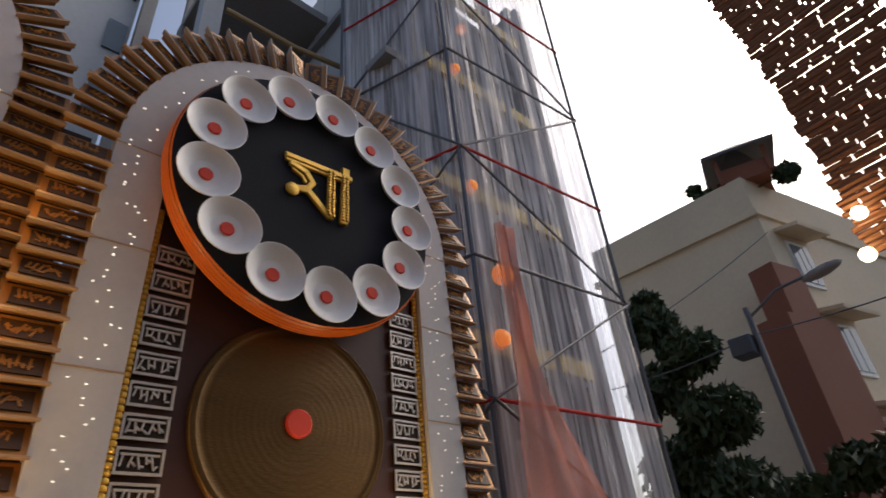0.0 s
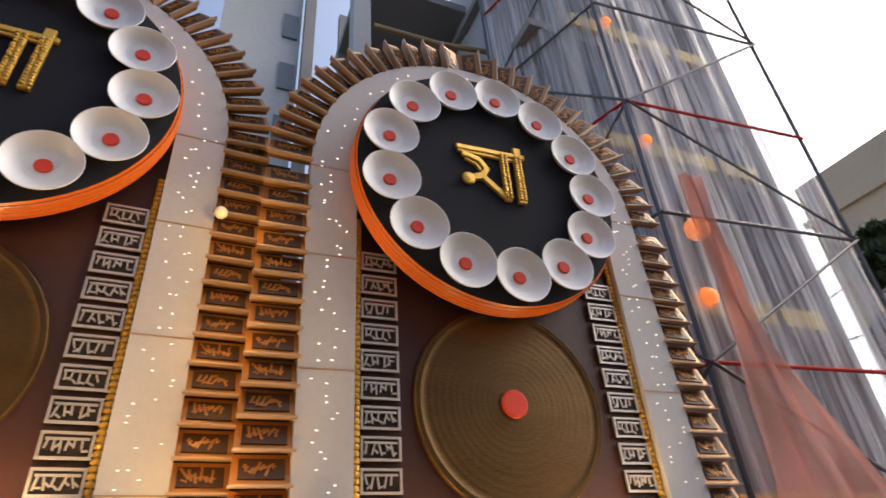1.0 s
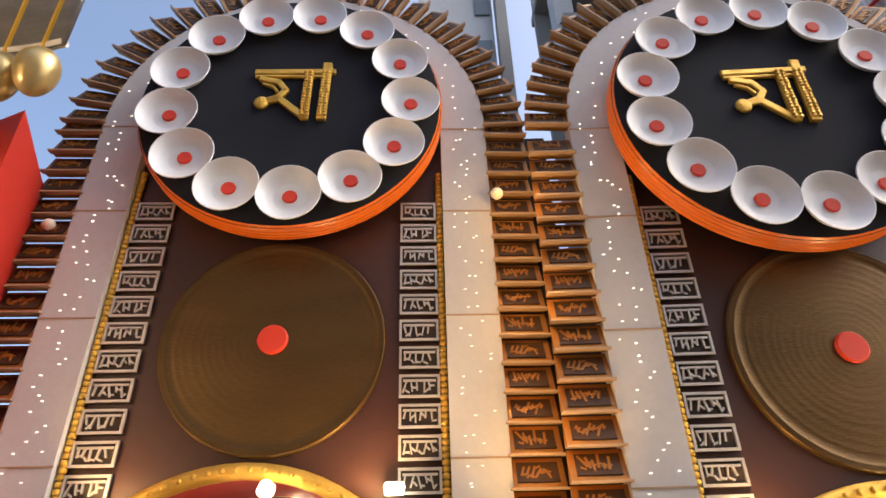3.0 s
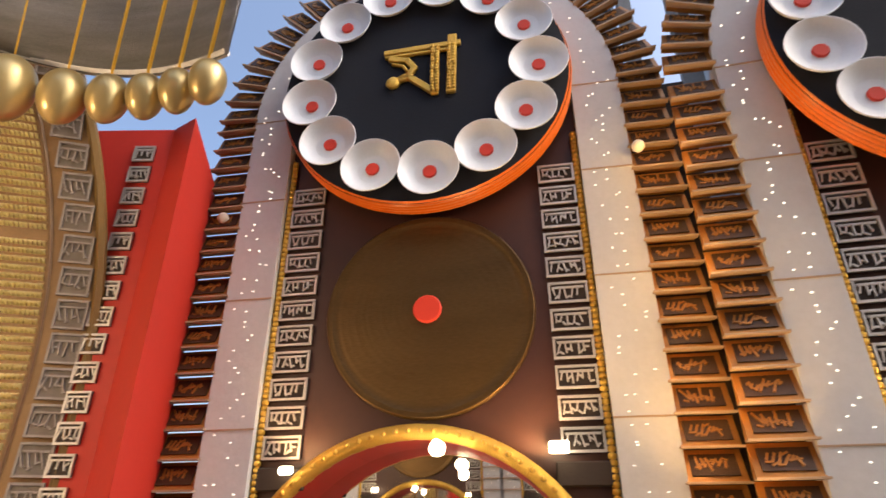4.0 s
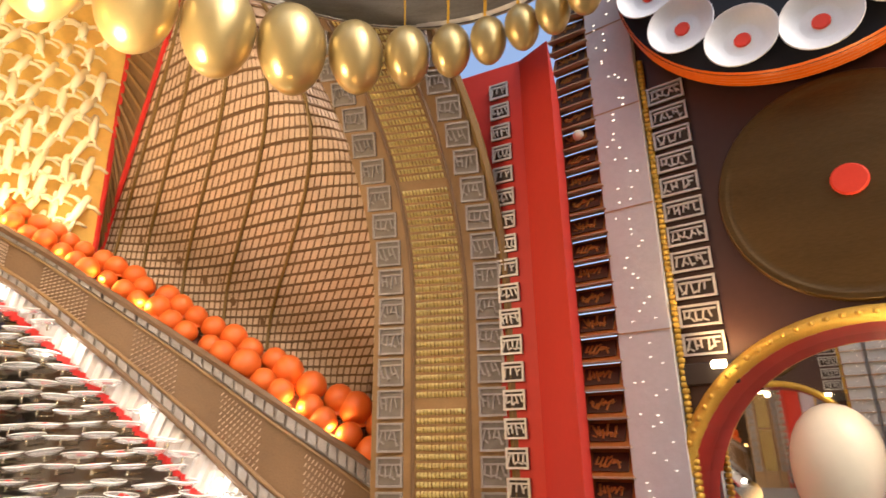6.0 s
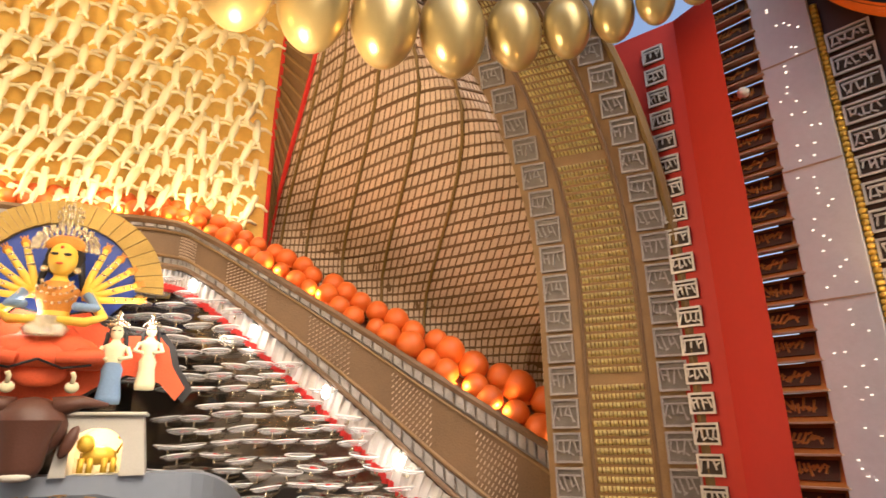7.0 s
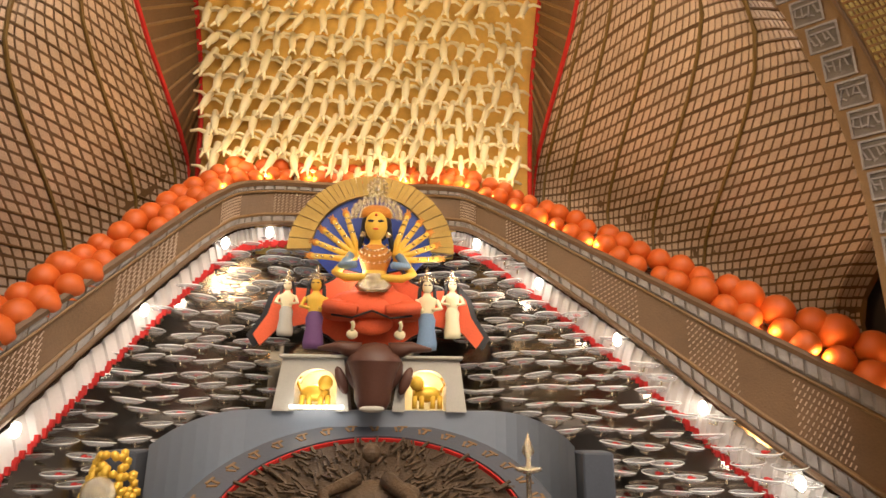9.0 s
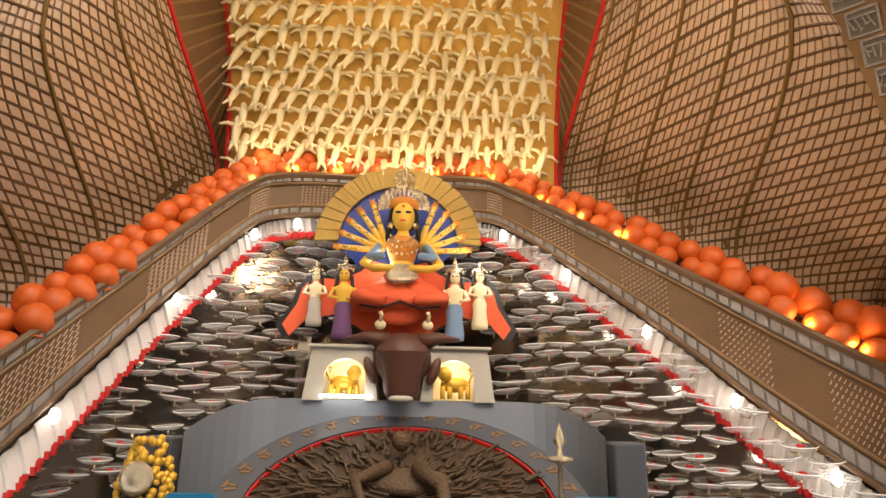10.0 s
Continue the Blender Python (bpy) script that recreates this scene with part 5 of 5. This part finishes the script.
def tree(m, crown, label, seed, trunk_h):
    rnd = random.Random(seed)
    t = empty("tree", m, label, "tree")
    bm = B()
    tube(bm, [(0, 0, 0), (0.1, 0.05, trunk_h * 0.5), (0, 0, trunk_h)], 0.2, 8, 0, 0.1)
    for c, r in crown:
        tube(bm, [(0, 0, trunk_h * 0.7), Vector(c) * 0.6 + Vector((0, 0, trunk_h * 0.3)), c], 0.07, 6, 0, 0.02)
    part("trunk", bm, BARK, t)
    bm = B()
    for c, r in crown:
        leaf_cloud(bm, c, r, int(1100 * r), rnd)
    part("crown", bm, LEAF, t)
    return t


tree(OF @ T(17.2, 2.15, 0), [((0, 0.2, 7.8), 0.7), ((0.1, -0.5, 6.9), 0.75), ((0.0, 0.5, 6.2), 0.8), ((0.1, -0.7, 5.2), 0.9), ((0, 0.5, 4.2), 1.0), ((-0.3, -0.8, 3.4), 1.0), ((0.2, 0.3, 8.6), 0.45), ((0, 0.4, 2.4), 1.1)], "dark leafy tree beside the scaffold", 31, 6)
tree(OF @ T(14.6, -0.7, 0), [((0, 0, 2.9), 0.5), ((0.3, -0.8, 3.3), 0.45), ((0, -1.6, 3.3), 0.5), ((-0.2, 0.7, 2.6), 0.6), ((0.6, -2.1, 4.0), 0.35)], "low leafy bush by the street", 32, 2.6)
tree(OF @ T(25.4, 1.2, 14.4), [((0, 1.0, 1.2), 0.5), ((0.4, -2.0, 0.9), 0.5), ((0.1, 1.4, 2.0), 0.3)], "sparse plants growing on the roof", 33, 0.9)
sl = empty("street_lamp", OF @ T(16.5, -0.25, 0), "grey street lamp with a junction box", "street lamp")
bm = B()
tube(bm, [(0, 0, 0), (0, 0, 7.15)], 0.07, 8)
part("pole", bm, STEEL, sl)
bm = B()
tube(bm, [(0, 0, 6.9), (0.15, -0.7, 7.35), (0.3, -1.3, 7.45)], 0.035, 7)
part("arm", bm, STEEL, sl)
bm = B()
ball(bm, 0.5, T(0.35, -1.65, 7.45, -8, 0, 0), 12, 0, (0.35, 0.9, 0.25))
part("head", bm, CONCRETE, sl, smooth=True)
bm = B()
box(bm, (0.5, 0.5, 0.45), T(0, 0.32, 6.3), 0.03)
part("junction_box", bm, GREY_DARK, sl)
for i, (a, b, sag) in enumerate((((16.5, 3.6, 6.4), (16.5, -0.2, 6.5), 0.1), ((16.5, -0.2, 6.5), (17.0, -6.0, 6.6), 0.15), ((15.5, 4, 6.9), (24.4, 0.4, 12.6), 0.2))):
    bm = B()
    a, b = Vector(a), Vector(b)
    tube(bm, [a + (b - a) * k / 8 - Vector((0, 0, sag * 4 * (k / 8) * (1 - k / 8))) for k in range(9)], 0.018, 5)
    solid("cable", bm, GREY_DARK, OF, "thin black overhead cable", "cable", "overhead cables")
# bamboo slat arch
arch = empty("bamboo_arch", OF @ T(9.05, 0, 0), "broad arch of brown bamboo slats with gaps of sky", "arch")
rnd = random.Random(17)
SLATS = []
for v in range(6):
    bm0 = B()
    y = 0.0
    while y > -1.0:
        l = rnd.uniform(0.12, 0.35)
        tube(bm0, [(0, y, 0), (0, max(-1.02, y - l), 0)], 0.03, 6)
        y -= l + rnd.uniform(0.003, 0.012)
    SLATS.append(finish(bm0, "slat", SLAT))
for i in range(92):
    z = 4.3 + 0.063 * i
    yl = -3.62 + 0.022 * max(0, z - 5.6) ** 2.3
    yl = min(yl, -2.9)
    part("slat", SLATS[i % 6], None, arch, at=T(rnd.uniform(-0.015, 0.015), yl + rnd.uniform(-0.04, 0.04), z, rnd.uniform(-1.5, 1.5) - 3, 0, 0) @ Matrix.Diagonal((1, 1.15, 1, 1)))
for k in (0.2, 0.6, 1.0):
    bm = B()
    tube(bm, [(0.03, min(-2.9, -3.62 + 0.022 * max(0, z - 5.6) ** 2.3) - k, z) for z in np.arange(0, 10.2, 0.4)], 0.03, 6)
    part("upright", bm, SLAT, arch)
for y, z in ((-3.72, 4.68), (-3.62, 4.28)):
    bm = B()
    ball(bm, 0.07, None, 10)
    solid("bulb", bm, BULB, OF @ T(9.0, y, z), "round warm bulb on the bamboo arch", "bulb", "arch bulbs", smooth=True)
    lamp("arch_lamp", "POINT", OF @ Vector((8.85, y, z)), 7, AMBER, 0.06)
for x, y, z in ((2.93, 0.45, 5.02), (-1.15, 0.42, 4.78)):
    bm = B()
    ball(bm, 0.06, None, 10)
    solid("round_lamp", bm, EGG_WHITE, PF @ T(x, y, z), "small round lamp fixed between the steps", "lamp", "step lamps", smooth=True)
for z in (1.8, 2.8, 3.8, 4.8):
    lamp("step_led", "POINT", pf(3.1, 0.1, z), 9, AMBER, 0.05)
lamp("step_light", "SPOT", pf(3.1, -0.4, 1.2), 130, AMBER, 0.05, pf(3.0, 0.7, 5), 60)
